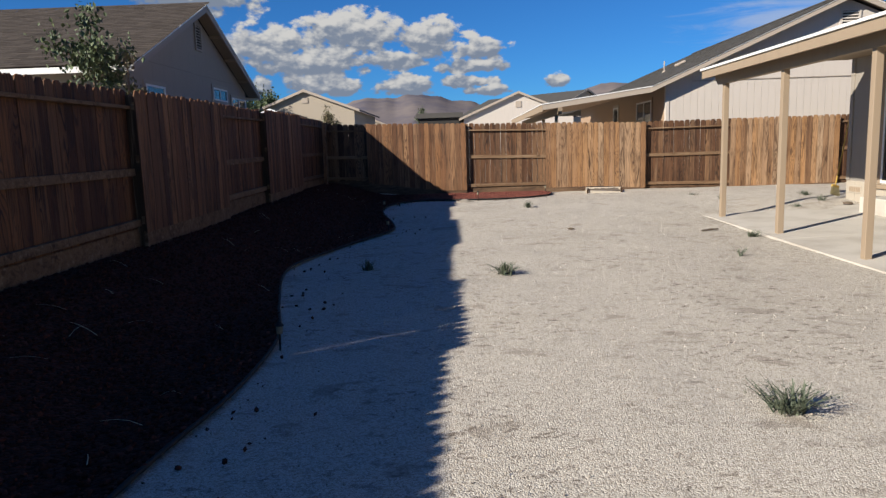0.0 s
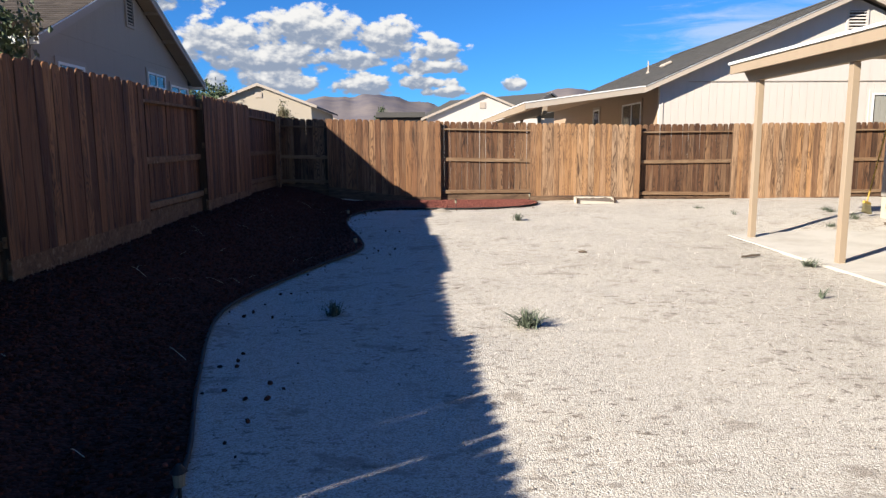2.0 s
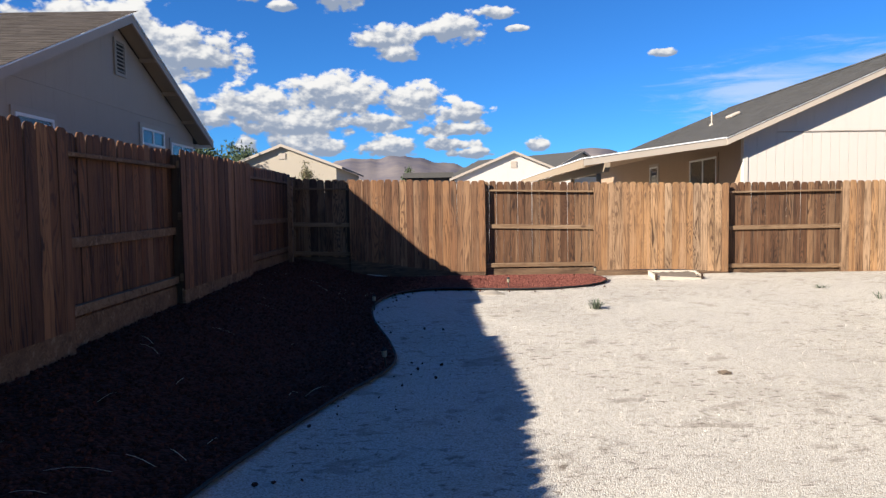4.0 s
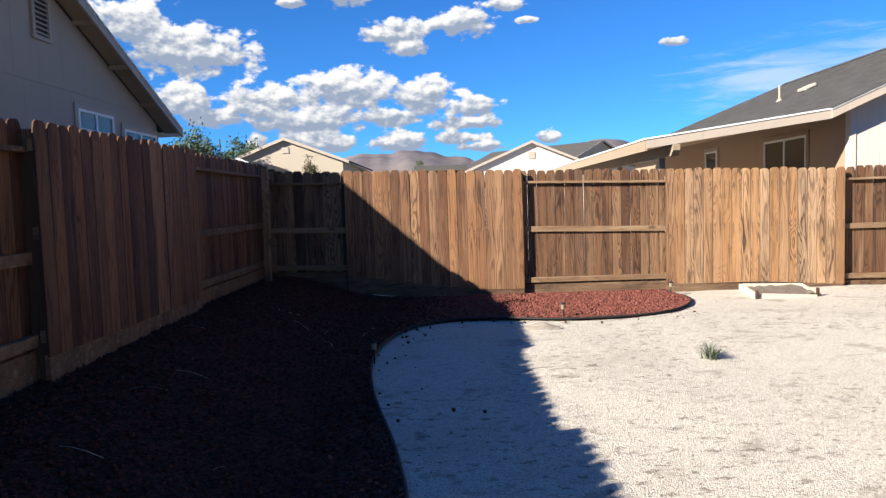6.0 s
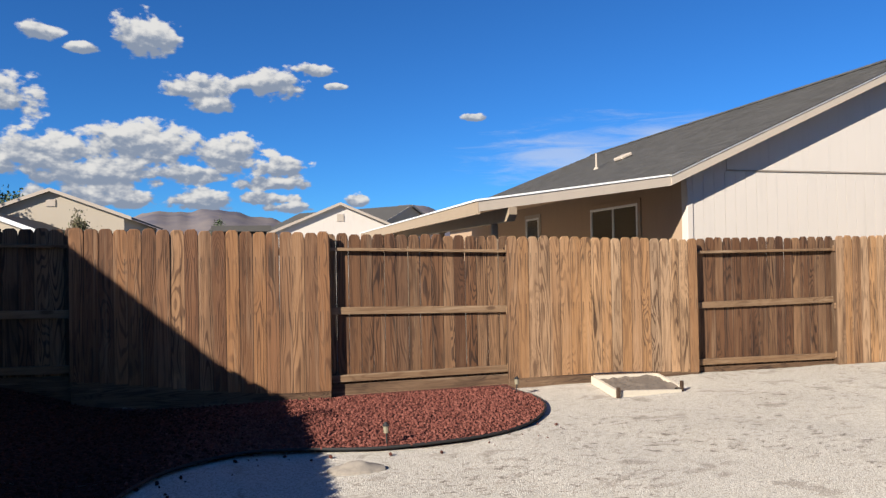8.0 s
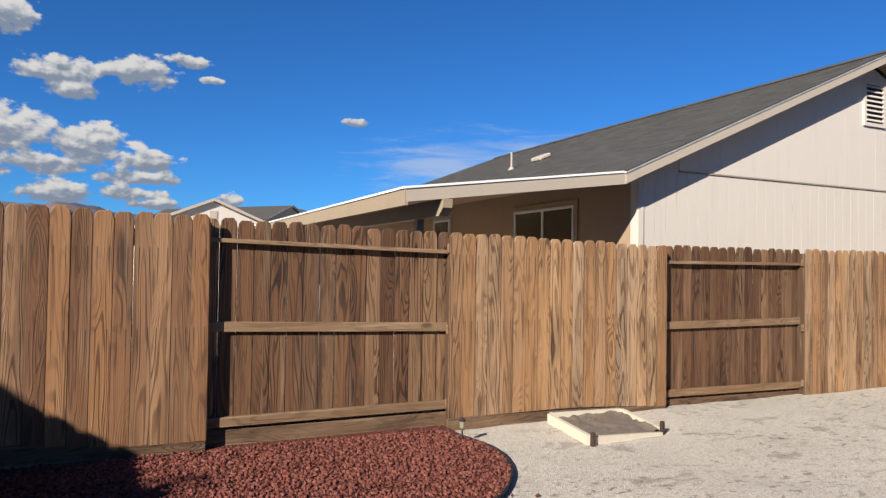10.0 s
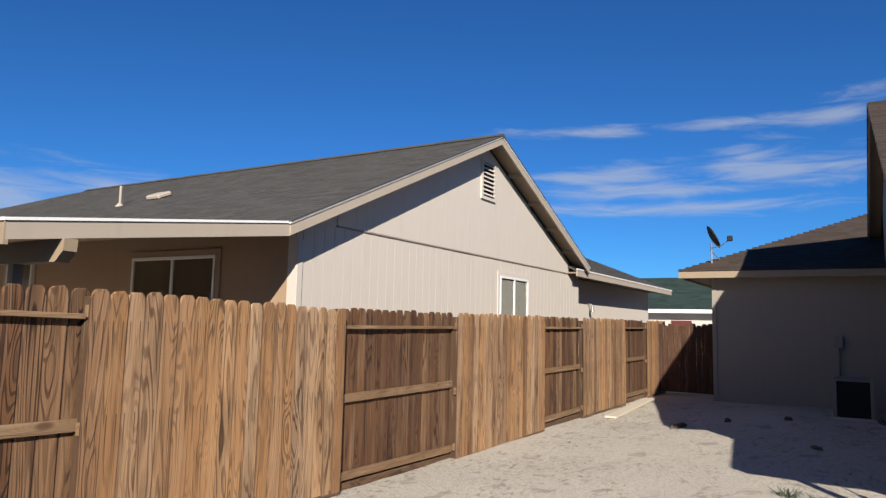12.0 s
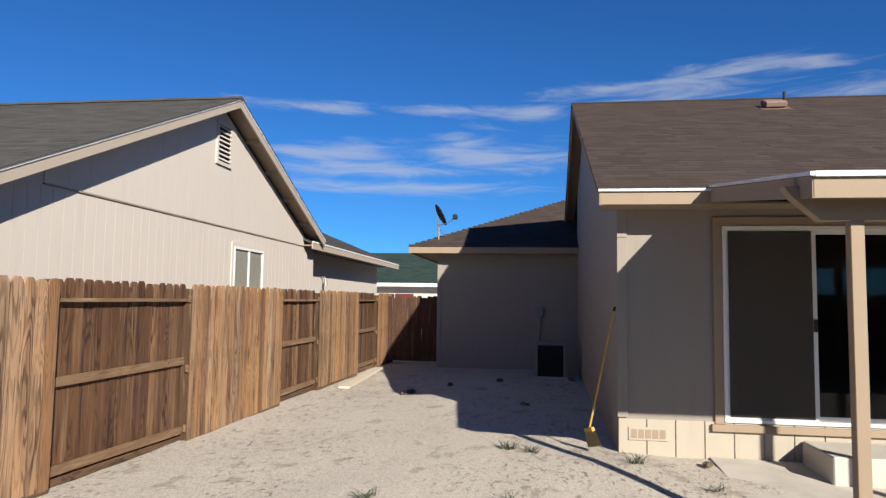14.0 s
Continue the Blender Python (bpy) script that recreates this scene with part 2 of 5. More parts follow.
# Gate boards halved in tone, so the colour itself carries the shade.
M_DARKP = material("shaded_gate_wood", wood_build([(0.085, 0.04, 0.022), (0.06, 0.028, 0.016)], (0.025, 0.012, 0.008), 2, 0.2), 0.85)


def gravel_build(n, obj):
    p = world_coords(n)
    grain = n.add("ShaderNodeTexVoronoi", {"Vector": p, "Scale": 120.0, "Randomness": 1.0})
    grain2 = n.add("ShaderNodeTexVoronoi", {"Vector": p, "Scale": 55.0, "Randomness": 1.0})
    big = n.noise(p, 0.55, 5.0, 0.6)
    mid = n.noise(p, 3.2, 5.0, 0.65)
    fine = n.noise(p, 160.0, 2.0, 0.6)
    sepc = n.add("ShaderNodeSeparateColor", {0: grain.outputs["Color"]})
    c = n.ramp(sepc.outputs[0], [(0.0, (0.29, 0.25, 0.20)), (0.4, (0.45, 0.405, 0.34)), (1.0, (0.56, 0.515, 0.445))])
    c = n.mix(n.span(mid, 0.56, 0.74, 0.0, 0.42), c, (0.235, 0.195, 0.15))
    c = n.mix(n.span(big, 0.52, 0.72, 0.0, 0.35), c, (0.30, 0.26, 0.21))
    c = n.mix(n.span(fine, 0.60, 0.74, 0.0, 0.5), c, (0.17, 0.14, 0.115))
    scuff = n.noise(scaled(n, p, (1.9, 2.8, 1.0)), 1.0, 6.0, 0.68, 0.5)
    c = n.mix(n.span(scuff, 0.570, 0.64, 0.0, 0.5), c, (0.19, 0.155, 0.12))
    specks = n.noise(scaled(n, p, (9.0, 15.0, 1.0)), 1.0, 5.0, 0.7, 0.4)
    c = n.mix(n.math("MULTIPLY", n.span(specks, 0.555, 0.625, 0.0, 0.75), n.span(big, 0.40, 0.56)), c, (0.125, 0.098, 0.076))
    h = n.math("ADD", n.math("MULTIPLY", grain.outputs["Distance"], -1.0), n.math("MULTIPLY", grain2.outputs["Distance"], -0.35))
    h = n.math("ADD", h, n.math("MULTIPLY", n.math("ADD", mid, scuff), 2.4))
    return c, h, 0.6, 0.008


M_GRAVEL = material("crushed_gravel", gravel_build, 0.95, 0, 0.2)


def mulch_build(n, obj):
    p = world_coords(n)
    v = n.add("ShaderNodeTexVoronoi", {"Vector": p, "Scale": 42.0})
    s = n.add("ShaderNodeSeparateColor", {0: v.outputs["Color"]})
    # Two tones of one rock: sunlit lobe, and the fence's shade painted darker.
    sun_rock = n.ramp(s.outputs[0], [(0.0, (0.060, 0.019, 0.015)), (0.5, (0.110, 0.036, 0.027)), (1.0, (0.155, 0.056, 0.042))])
    shade_rock = n.ramp(s.outputs[0], [(0.0, (0.026, 0.008, 0.006)), (0.5, (0.058, 0.017, 0.011)), (1.0, (0.090, 0.027, 0.018))])
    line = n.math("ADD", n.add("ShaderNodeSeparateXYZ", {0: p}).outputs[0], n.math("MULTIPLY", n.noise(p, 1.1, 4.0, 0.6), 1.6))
    return n.mix(n.span(line, -0.9, 0.5), shade_rock, sun_rock), n.math("MULTIPLY", v.outputs["Distance"], -1.0), 1.0, 0.02


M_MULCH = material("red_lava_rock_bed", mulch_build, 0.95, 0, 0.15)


def stone_build(stops):
    def build(n, obj):
        r = n.add("ShaderNodeNewGeometry").outputs["Random Per Island"]
        c = n.ramp(r, stops)
        f = n.noise(world_coords(n), 120.0, 3.0, 0.7)
        return n.mix(n.span(f, 0.4, 0.7, 0.0, 0.4), c, (0.05, 0.02, 0.015)), f, 0.7, 0.004
    return build


# Lit and shaded copies of the same lava rock.
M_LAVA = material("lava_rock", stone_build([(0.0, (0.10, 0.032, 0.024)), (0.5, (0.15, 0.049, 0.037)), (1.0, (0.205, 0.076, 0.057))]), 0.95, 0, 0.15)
M_LAVA_SHADE = material("shade_toned_lava_rock", stone_build([(0.0, (0.028, 0.009, 0.007)), (0.5, (0.062, 0.019, 0.013)), (1.0, (0.105, 0.034, 0.023))]), 0.95, 0, 0.15)
M_PEBBLE = material("pebble", stone_build([(0.0, (0.20, 0.17, 0.135)), (0.6, (0.34, 0.30, 0.25)), (1.0, (0.44, 0.40, 0.345))]), 0.9, 0, 0.2)
M_DARKROCK = material("dark_pebble", stone_build([(0.0, (0.03, 0.012, 0.010)), (1.0, (0.10, 0.035, 0.025))]), 0.95, 0, 0.15)


def paint_build(col, streaks=0.12):
    def build(n, obj):
        p = world_coords(n)
        s = n.noise(scaled(n, p, (7.0, 7.0, 0.9)), 1.0, 5.0, 0.6)
        g = n.noise(scaled(n, p, (140.0, 140.0, 9.0)), 1.0, 3.0, 0.6)
        b = n.noise(p, 0.9, 4.0, 0.6)
        dk = tuple(c * 0.72 for c in col)
        c = n.mix(n.span(s, 0.5, 0.8, 0.0, streaks * 2.2), col, dk)
        c = n.mix(n.span(b, 0.5, 0.75, 0.0, streaks * 1.6), c, tuple(c_ * 0.85 for c_ in col))
        return c, g, 0.25, 0.003
    return build


# Siding lowered for its shade; its skirting copy raised for the sunlight.
M_SIDING = material("beige_painted_siding", paint_build((0.25, 0.222, 0.188)), 0.75)
M_SKIRT = material("sun_brightened_cream_skirting", paint_build((0.37, 0.325, 0.262), 0.16), 0.75)
M_SIDING_N = material("cream_painted_siding", paint_build((0.475, 0.427, 0.378)), 0.75)
M_SIDING_L = material("taupe_painted_siding", paint_build((0.28, 0.24, 0.20)), 0.78)
M_SIDING_F = material("pale_stucco", paint_build((0.34, 0.29, 0.225), 0.06), 0.85)
# Brown of the patio ceiling; on the cream side wall it stands for shade.
M_SIDING_B = material("brown_siding_and_shade", paint_build((0.30, 0.205, 0.135), 0.12), 0.8)
M_TRIM = material("tan_painted_trim", paint_build((0.27, 0.205, 0.14), 0.18), 0.7)
M_TRIM_N = material("greige_painted_trim", paint_build((0.345, 0.29, 0.235), 0.12), 0.7)
M_TRIM_L = material("brown_grey_trim", paint_build((0.30, 0.255, 0.21), 0.1), 0.7)
M_SOFFIT = material("soffit_boards", paint_build((0.24, 0.185, 0.13), 0.2), 0.8)
M_WHITE = material("white_vinyl", paint_build((0.64, 0.63, 0.61), 0.04), 0.45)
M_DRIP = material("white_drip_edge", paint_build((0.68, 0.67, 0.65), 0.05), 0.4)


def shingle_build(lo, mid, hi):
    def build(n, obj):
        r = n.add("ShaderNodeNewGeometry").outputs["Random Per Island"]
        p = world_coords(n)
        c = n.ramp(r, [(0.0, lo), (0.5, mid), (1.0, hi)])
        g = n.noise(p, 240.0, 2.0, 0.7)
        b = n.noise(p, 0.8, 4.0, 0.6)
        c = n.mix(n.span(g, 0.35, 0.7, 0.0, 0.55), c, lo)
        c = n.mix(n.span(b, 0.5, 0.72, 0.0, 0.30), c, hi)
        return c, g, 0.6, 0.003
    return build


M_ROOF = material("brown_asphalt_shingle", shingle_build((0.046, 0.034, 0.028), (0.056, 0.041, 0.034), (0.068, 0.051, 0.043)), 0.92, 0, 0.2)
M_ROOF_N = material("grey_asphalt_shingle", shingle_build((0.055, 0.052, 0.048), (0.068, 0.064, 0.059), (0.084, 0.079, 0.073)), 0.92, 0, 0.2)
M_ROOF_L = material("tan_asphalt_shingle", shingle_build((0.040, 0.032, 0.026), (0.056, 0.045, 0.037), (0.075, 0.061, 0.051)), 0.92, 0, 0.2)
M_ROOF_G = material("green_asphalt_shingle", shingle_build((0.018, 0.032, 0.027), (0.025, 0.043, 0.036), (0.034, 0.055, 0.047)), 0.92, 0, 0.2)


def concrete_build(n, obj):
    p = world_coords(n)
    a, b = n.noise(p, 1.4, 6.0, 0.6), n.noise(p, 45.0, 4.0, 0.65)
    c = n.mix(n.span(a, 0.4, 0.7), (0.47, 0.435, 0.38), (0.38, 0.345, 0.295))
    return n.mix(n.span(b, 0.5, 0.75, 0.0, 0.3), c, (0.36, 0.33, 0.28)), b, 0.3, 0.004


M_CONCRETE = material("concrete", concrete_build, 0.9, 0, 0.25)


def plain(name, col, rough=0.6, metal=0.0, vary=0.2):
    def build(n, obj):
        f = n.noise(obj, 30.0, 4.0, 0.6)
        return n.mix(n.span(f, 0.4, 0.75, 0.0, vary), col, tuple(c * 0.6 for c in col)), f, 0.15, 0.002
    return material(name, build, rough, metal)


M_BLACK = plain("black_plastic", (0.014, 0.014, 0.014), 0.7)
M_METAL = plain("grey_metal", (0.20, 0.195, 0.185), 0.5, 0.5)
M_ACGREY = plain("grey_enamel", (0.23, 0.215, 0.19), 0.5, 0.2)
M_DARK = plain("dark_interior", (0.03, 0.028, 0.026), 0.9)
M_YELLOW = plain("yellow_handle", (0.40, 0.26, 0.055), 0.5)
M_BRISTLE = plain("pale_bristle", (0.36, 0.31, 0.17), 0.9)
M_DIRT = plain("dry_soil", (0.15, 0.12, 0.095), 0.95, 0, 0.6)
M_PLANK = plain("bleached_plank", (0.50, 0.44, 0.35), 0.9)
M_GREENBOX = plain("brown_duct_vent", (0.20, 0.13, 0.10), 0.7)
M_DEBRIS = plain("dry_litter", (0.10, 0.075, 0.055), 0.95)
M_STRAW = plain("dry_straw", (0.55, 0.46, 0.32), 0.9)
M_STONE = plain("dusty_stone", (0.25, 0.215, 0.175), 0.95, 0.0, 0.5)
M_CURTAIN = plain("pale_blind", (0.34, 0.33, 0.30), 0.8)


def glass_build():
    m = bpy.data.materials.new("window_glass")
    m.use_nodes = True
    n = Nodes(m.node_tree)
    lw = n.add("ShaderNodeLayerWeight", {"Blend": 0.5})
    gloss = n.math("MULTIPLY_ADD", n.math("POWER", lw.outputs["Facing"], 4.0), 0.85, 0.025)
    t = n.add("ShaderNodeBsdfTransparent", {"Color": (0.74, 0.77, 0.77, 1)})
    g = n.add("ShaderNodeBsdfGlossy", {"Roughness": 0.02, "Color": (0.55, 0.56, 0.58, 1)})
    mx = n.add("ShaderNodeMixShader", {0: gloss, 1: t.outputs[0], 2: g.outputs[0]})
    n.tree.links.new(mx.outputs[0], n.add("ShaderNodeOutputMaterial").inputs[0])
    return m


M_GLASS = glass_build()


def screen_build():
    m = bpy.data.materials.new("insect_screen")
    m.use_nodes = True
    n = Nodes(m.node_tree)
    t = n.add("ShaderNodeBsdfTransparent")
    g = n.add("ShaderNodeBsdfDiffuse", {"Color": (0.075, 0.067, 0.058, 1)})
    mx = n.add("ShaderNodeMixShader", {0: 0.8, 1: t.outputs[0], 2: g.outputs[0]})
    n.tree.links.new(mx.outputs[0], n.add("ShaderNodeOutputMaterial").inputs[0])
    return m


M_SCREEN = screen_build()


def leaf_build(lo, hi):
    def build(n, obj):
        r = n.add("ShaderNodeNewGeometry").outputs["Random Per Island"]
        return n.ramp(r, [(0.0, lo), (1.0, hi)])
    return build


M_LEAF = material("tree_leaf", leaf_build((0.028, 0.048, 0.018), (0.088, 0.112, 0.048)), 0.6)
M_LEAF_R = material("plum_leaf", leaf_build((0.05, 0.06, 0.02), (0.12, 0.085, 0.05)), 0.6)
M_WEED = material("weed_leaf", leaf_build((0.050, 0.066, 0.040), (0.120, 0.135, 0.090)), 0.7)
M_BARK = plain("bark", (0.12, 0.085, 0.06), 0.95, 0, 0.5)


def hill_build(n, obj):
    p = world_coords(n)
    a = n.noise(scaled(n, p, (0.004, 0.004, 0.010)), 1.0, 7.0, 0.62)
    # Browns shifted to grey-blue: distance haze painted into the hills.
    c = n.ramp(a, [(0.35, (0.085, 0.082, 0.105)), (0.50, (0.135, 0.118, 0.122)), (0.66, (0.175, 0.148, 0.138))])
    return c


M_HILL = material("hazed_dry_hillside", hill_build, 1.0, 0, 0.0)


# ---- mesh helpers ----
def link(name, bm, mat, parent=None, smooth=False):
    me = bpy.data.meshes.new(name)
    bm.normal_update()
    bm.to_mesh(me)
    bm.free()
    me.materials.append(mat)
    if smooth:
        for p in me.polygons:
            p.use_smooth = True
    ob = new(name, me)
    if parent is not None:
        ob.parent = parent
        ob.matrix_parent_inverse = Matrix.Identity(4)
    return ob


def part(name, bm, mat, parent, label="", smooth=False):
    ob = link(name, bm, mat, parent, smooth)
    return tagged(ob, label) if label else ob


def empty(name, label, category, at=(0, 0, 0), group="", kind=""):
    ob = new(name)
    ob.location = at
    ob.empty_display_size = 0.1
    return tagged(ob, label, category, group, kind)


def add_box(bm, lo, hi, bevel=0.0, m=None):
    lo, hi = Vector(lo), Vector(hi)
    c, s = (lo + hi) / 2, hi - lo
    g = bmesh.ops.create_cube(bm, size=1.0, matrix=Matrix.Translation(c) @ Matrix.Diagonal((*s, 1)))
    vs = g["verts"]
    if bevel > 0:
        es = list({e for v in vs for e in v.link_edges})
        r = bmesh.ops.bevel(bm, geom=es, offset=bevel, segments=1, affect="EDGES", profile=0.5)
        vs = list({v for f in r["faces"] for v in f.verts} | {v for v in vs if v.is_valid})
    if m is not None:
        bmesh.ops.transform(bm, matrix=m, verts=vs)
    return vs


def box(lo, hi, bevel=0.0):
    bm = bmesh.new()
    add_box(bm, lo, hi, bevel)
    return bm


def prism(bm, poly, axis, a, b):
    """Extrudes a polygon of 2D points along one axis (0, 1, 2) from a to b; the points are the other two coordinates in order."""
    def co(p, t):
        q = list(p)
        q.insert(axis, t)
        return Vector(q)
    lo = [bm.verts.new(co(p, a)) for p in poly]
    hi = [bm.verts.new(co(p, b)) for p in poly]
    fs = [bm.faces.new(lo), bm.faces.new(hi[::-1])]
    k = len(poly)
    for i in range(k):
        fs.append(bm.faces.new((lo[i], lo[(i + 1) % k], hi[(i + 1) % k], hi[i])))
    bmesh.ops.recalc_face_normals(bm, faces=fs)
    return lo + hi


def tube(bm, pts, r, sides=8, r1=None):
    """A tube along points, tapering from r to r1."""
    r1 = r if r1 is None else r1
    rings = []
    for i, p in enumerate(pts):
        p = Vector(p)
        dirn = (Vector(pts[min(i + 1, len(pts) - 1)]) - Vector(pts[max(i - 1, 0)])).normalized()
        q = dirn.to_track_quat("Z", "Y").to_matrix()
        rr = r + (r1 - r) * i / max(1, len(pts) - 1)
        rings.append([bm.verts.new(p + q @ Vector((rr * math.cos(a), rr * math.sin(a), 0))) for a in (2 * math.pi * k / sides for k in range(sides))])
    for a, b in zip(rings, rings[1:]):
        for k in range(sides):
            bm.faces.new((a[k], a[(k + 1) % sides], b[(k + 1) % sides], b[k]))
    bm.faces.new(rings[0][::-1])
    bm.faces.new(rings[-1])


def smooth(t):
    t = min(1.0, max(0.0, t))
    return t * t * (3 - 2 * t)


def lerp(a, b, t):
    return a + (b - a) * t


# ---- the lie of the land ----
def ground_z(x, y):
    z = 0.02 + 0.13 * smooth((y - 8) / 8)
    z += 0.05 * smooth((x - 5.0) / 2.5) * smooth((y - 10.5) / 1.5) * smooth((18.3 - y) / 4 + 0.2)
    z -= 0.07 * smooth((x - 2) / 3) * (1 - smooth((y - 12) / 3)) * (1 - smooth((x - 5.5) / 1.5))
    z += 0.38 * smooth((-1.75 - x) / 1.8)
    return z


BED = [(-1.5, -6.0), (-1.5, -1.5), (-1.46, 2.0), (-1.34, 3.4), (-1.38, 4.6), (-1.68, 5.8), (-2.0, 7.3), (-1.94, 8.45), (-1.50, 10.0), (-1.11, 11.05),
       (-1.18, 11.95), (-1.48, 13.3), (-1.60, 14.35), (-1.53, 15.25), (-1.26, 15.98), (-0.74, 16.36), (-0.25, 16.34), (0.42, 16.16), (1.25, 16.22), (1.8, 16.46), (2.22, 16.92), (2.46, 17.5), (2.42, 18.0), (2.3, 18.36)]


def catmull(pts, steps):
    out = []
    for i in range(len(pts) - 1):
        p = [Vector(pts[min(max(j, 0), len(pts) - 1)]) for j in (i - 1, i, i + 1, i + 2)]
        for k in range(steps):
            t = k / steps
            out.append(0.5 * (2 * p[1] + (p[2] - p[0]) * t + (2 * p[0] - 5 * p[1] + 4 * p[2] - p[3]) * t * t + (3 * p[1] - p[0] - 3 * p[2] + p[3]) * t ** 3))
    return out + [Vector(pts[-1])]


EDGE = catmull(BED, 6)


def axis_coords(lo, hi, step, far):
    n = round((hi - lo) / step)
    mid = [lo + (hi - lo) * i / n for i in range(n + 1)]
    out, d = [], step
    while d < far:
        d *= 1.7
        out.append(d)
    return [lo - q for q in reversed(out)] + mid + [hi + q for q in out]


def build_ground():
    xs, ys = axis_coords(-4.0, 20.0, 0.2, 2600), axis_coords(-7.0, 20.0, 0.2, 2600)
    verts = []
    for y in ys:
        for x in xs:
            inside = -4 <= x <= 20 and -7 <= y <= 20
            z = ground_z(min(max(x, -3.7), 20), min(max(y, -7), 18.6))
            if inside:
                z += 0.018 * noise.noise((x * 0.9, y * 0.9, 0)) + 0.010 * noise.noise((x * 3.1, y * 3.1, 4))
            verts.append((x, y, z))
    k = len(xs)
    faces = [(j * k + i, j * k + i + 1, (j + 1) * k + i + 1, (j + 1) * k + i) for j in range(len(ys) - 1) for i in range(k - 1)]
    me = bpy.data.meshes.new("ground")
    me.from_pydata(verts, [], faces)
    me.materials.append(M_GRAVEL)
    for p in me.polygons:
        p.use_smooth = True
    return tagged(new("ground", me), "pale crushed gravel yard with darker scuffed patches", "ground", kind="structure")


ground = build_ground()


def in_bed(x, y):
    pts = EDGE
    inside = False
    poly = [(p.x, p.y) for p in pts] + [(-3.68, 18.5), (-3.68, -6.0)]
    j = len(poly) - 1
    for i in range(len(poly)):
        (xi, yi), (xj, yj) = poly[i], poly[j]
        if (yi > y) != (yj > y) and x < (xj - xi) * (y - yi) / (yj - yi) + xi:
            inside = not inside
        j = i
    return inside


def bed_z(x, y):
    return ground_z(x, y) + 0.03


def build_bed():
    bed = empty("lava_rock_bed", "curved planting bed of dark red lava rock along the fence", "planting bed", kind="structure")
    bm = bmesh.new()
    lo = [(p.x, p.y) for p in EDGE]
    rows = []
    for x, y in lo[: 14 * 6]:
        rows.append([(lerp(x, -3.74, t / 10), y) for t in range(11)])
    for row in rows:
        row[:] = [bm.verts.new((x, y, bed_z(x, y) + (0.012 * noise.noise((x * 5, y * 5, 0)) if i else 0))) for i, (x, y) in enumerate(row)]
    for a, b in zip(rows, rows[1:]):
        for i in range(10):
            bm.faces.new((a[i], a[i + 1], b[i + 1], b[i]))
    # the lobe along the back fence
    cols = []
    tail = lo[14 * 6 - 1:]
    for i in range(60):
        x = -3.74 + 6.17 * i / 59
        y0 = 16.45
        for (xa, ya), (xb, yb) in zip(tail, tail[1:]):
            if xa <= x <= xb and xb > xa:
                y0 = ya + (yb - ya) * (x - xa) / (xb - xa)
                break
        if x < tail[0][0]:
            y0 = tail[0][1]
        cols.append([bm.verts.new((x, lerp(y0, 18.58, t / 10), bed_z(x, lerp(y0, 18.58, t / 10)) + 0.002)) for t in range(11)])
    for a, b in zip(cols, cols[1:]):
        for i in range(10):
            bm.faces.new((a[i], b[i], b[i + 1], a[i + 1]))
    bmesh.ops.recalc_face_normals(bm, faces=bm.faces[:])
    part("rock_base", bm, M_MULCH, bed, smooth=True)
    bm = bmesh.new()
    tube(bm, [(p.x, p.y, bed_z(p.x, p.y) + 0.004) for p in EDGE], 0.013, 8)
    part("edging", bm, M_BLACK, bed, "black plastic landscape edging", True)
    return bed


bed = build_bed()


def scatter_stones(name, spots, size, mat, parent=None):
    """Small angular stones, joined: spots is a list of (x, y, z)."""
    rng = random.Random(7)
    base = bmesh.new()
    bmesh.ops.create_icosphere(base, subdivisions=1, radius=1.0)
    vs = [v.co.copy() for v in base.verts]
    fs = [[v.index for v in f.verts] for f in base.faces]
    base.free()
    octa = [Vector(c) for c in ((1, 0, 0), (-1, 0, 0), (0, 1, 0), (0, -1, 0), (0, 0, 1), (0, 0, -1))]
    of = [(0, 2, 4), (2, 1, 4), (1, 3, 4), (3, 0, 4), (2, 0, 5), (1, 2, 5), (3, 1, 5), (0, 3, 5)]
    verts, faces = [], []
    for x, y, z in spots:
        s = size * rng.uniform(0.55, 1.5)
        q = Euler((rng.uniform(0, 6), rng.uniform(0, 6), rng.uniform(0, 6))).to_matrix()
        k = len(verts)
        src, sf = (octa, of) if s < size * 1.15 else (vs, fs)
        for v in src:
            c = q @ (Vector((v.x * 1.2, v.y, v.z * 0.75)) * s * rng.uniform(0.75, 1.2))
            verts.append((x + c.x, y + c.y, z + c.z * 0.8))
        faces += [tuple(k + i for i in f) for f in sf]
    me = bpy.data.meshes.new(name)
    me.from_pydata(verts, [], faces)
    me.materials.append(mat)
    ob = new(name, me)
    if parent is not None:
        ob.parent = parent
    return ob


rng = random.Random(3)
# Stones split by x: sunlit tone in the lobe, shade tone beside the fence.
sun_rock, shade_rock = [], []
while len(sun_rock) + len(shade_rock) < 30000:
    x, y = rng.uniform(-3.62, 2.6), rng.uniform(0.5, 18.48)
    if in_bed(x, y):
        (sun_rock if x + 1.6 * rng.uniform(0.1, 0.9) > -0.2 else shade_rock).append((x, y, bed_z(x, y) + 0.008))
while len(sun_rock) < 9000:
    x, y = rng.uniform(-0.8, 2.5), rng.uniform(15.8, 18.48)
    if in_bed(x, y):
        sun_rock.append((x, y, bed_z(x, y) + 0.010))
tagged(scatter_stones("lava_rocks", sun_rock, 0.0125, M_LAVA, bed), kind="stuff")
tagged(scatter_stones("dusty_lava_rocks", shade_rock, 0.0125, M_LAVA_SHADE, bed), kind="stuff")
spots = []
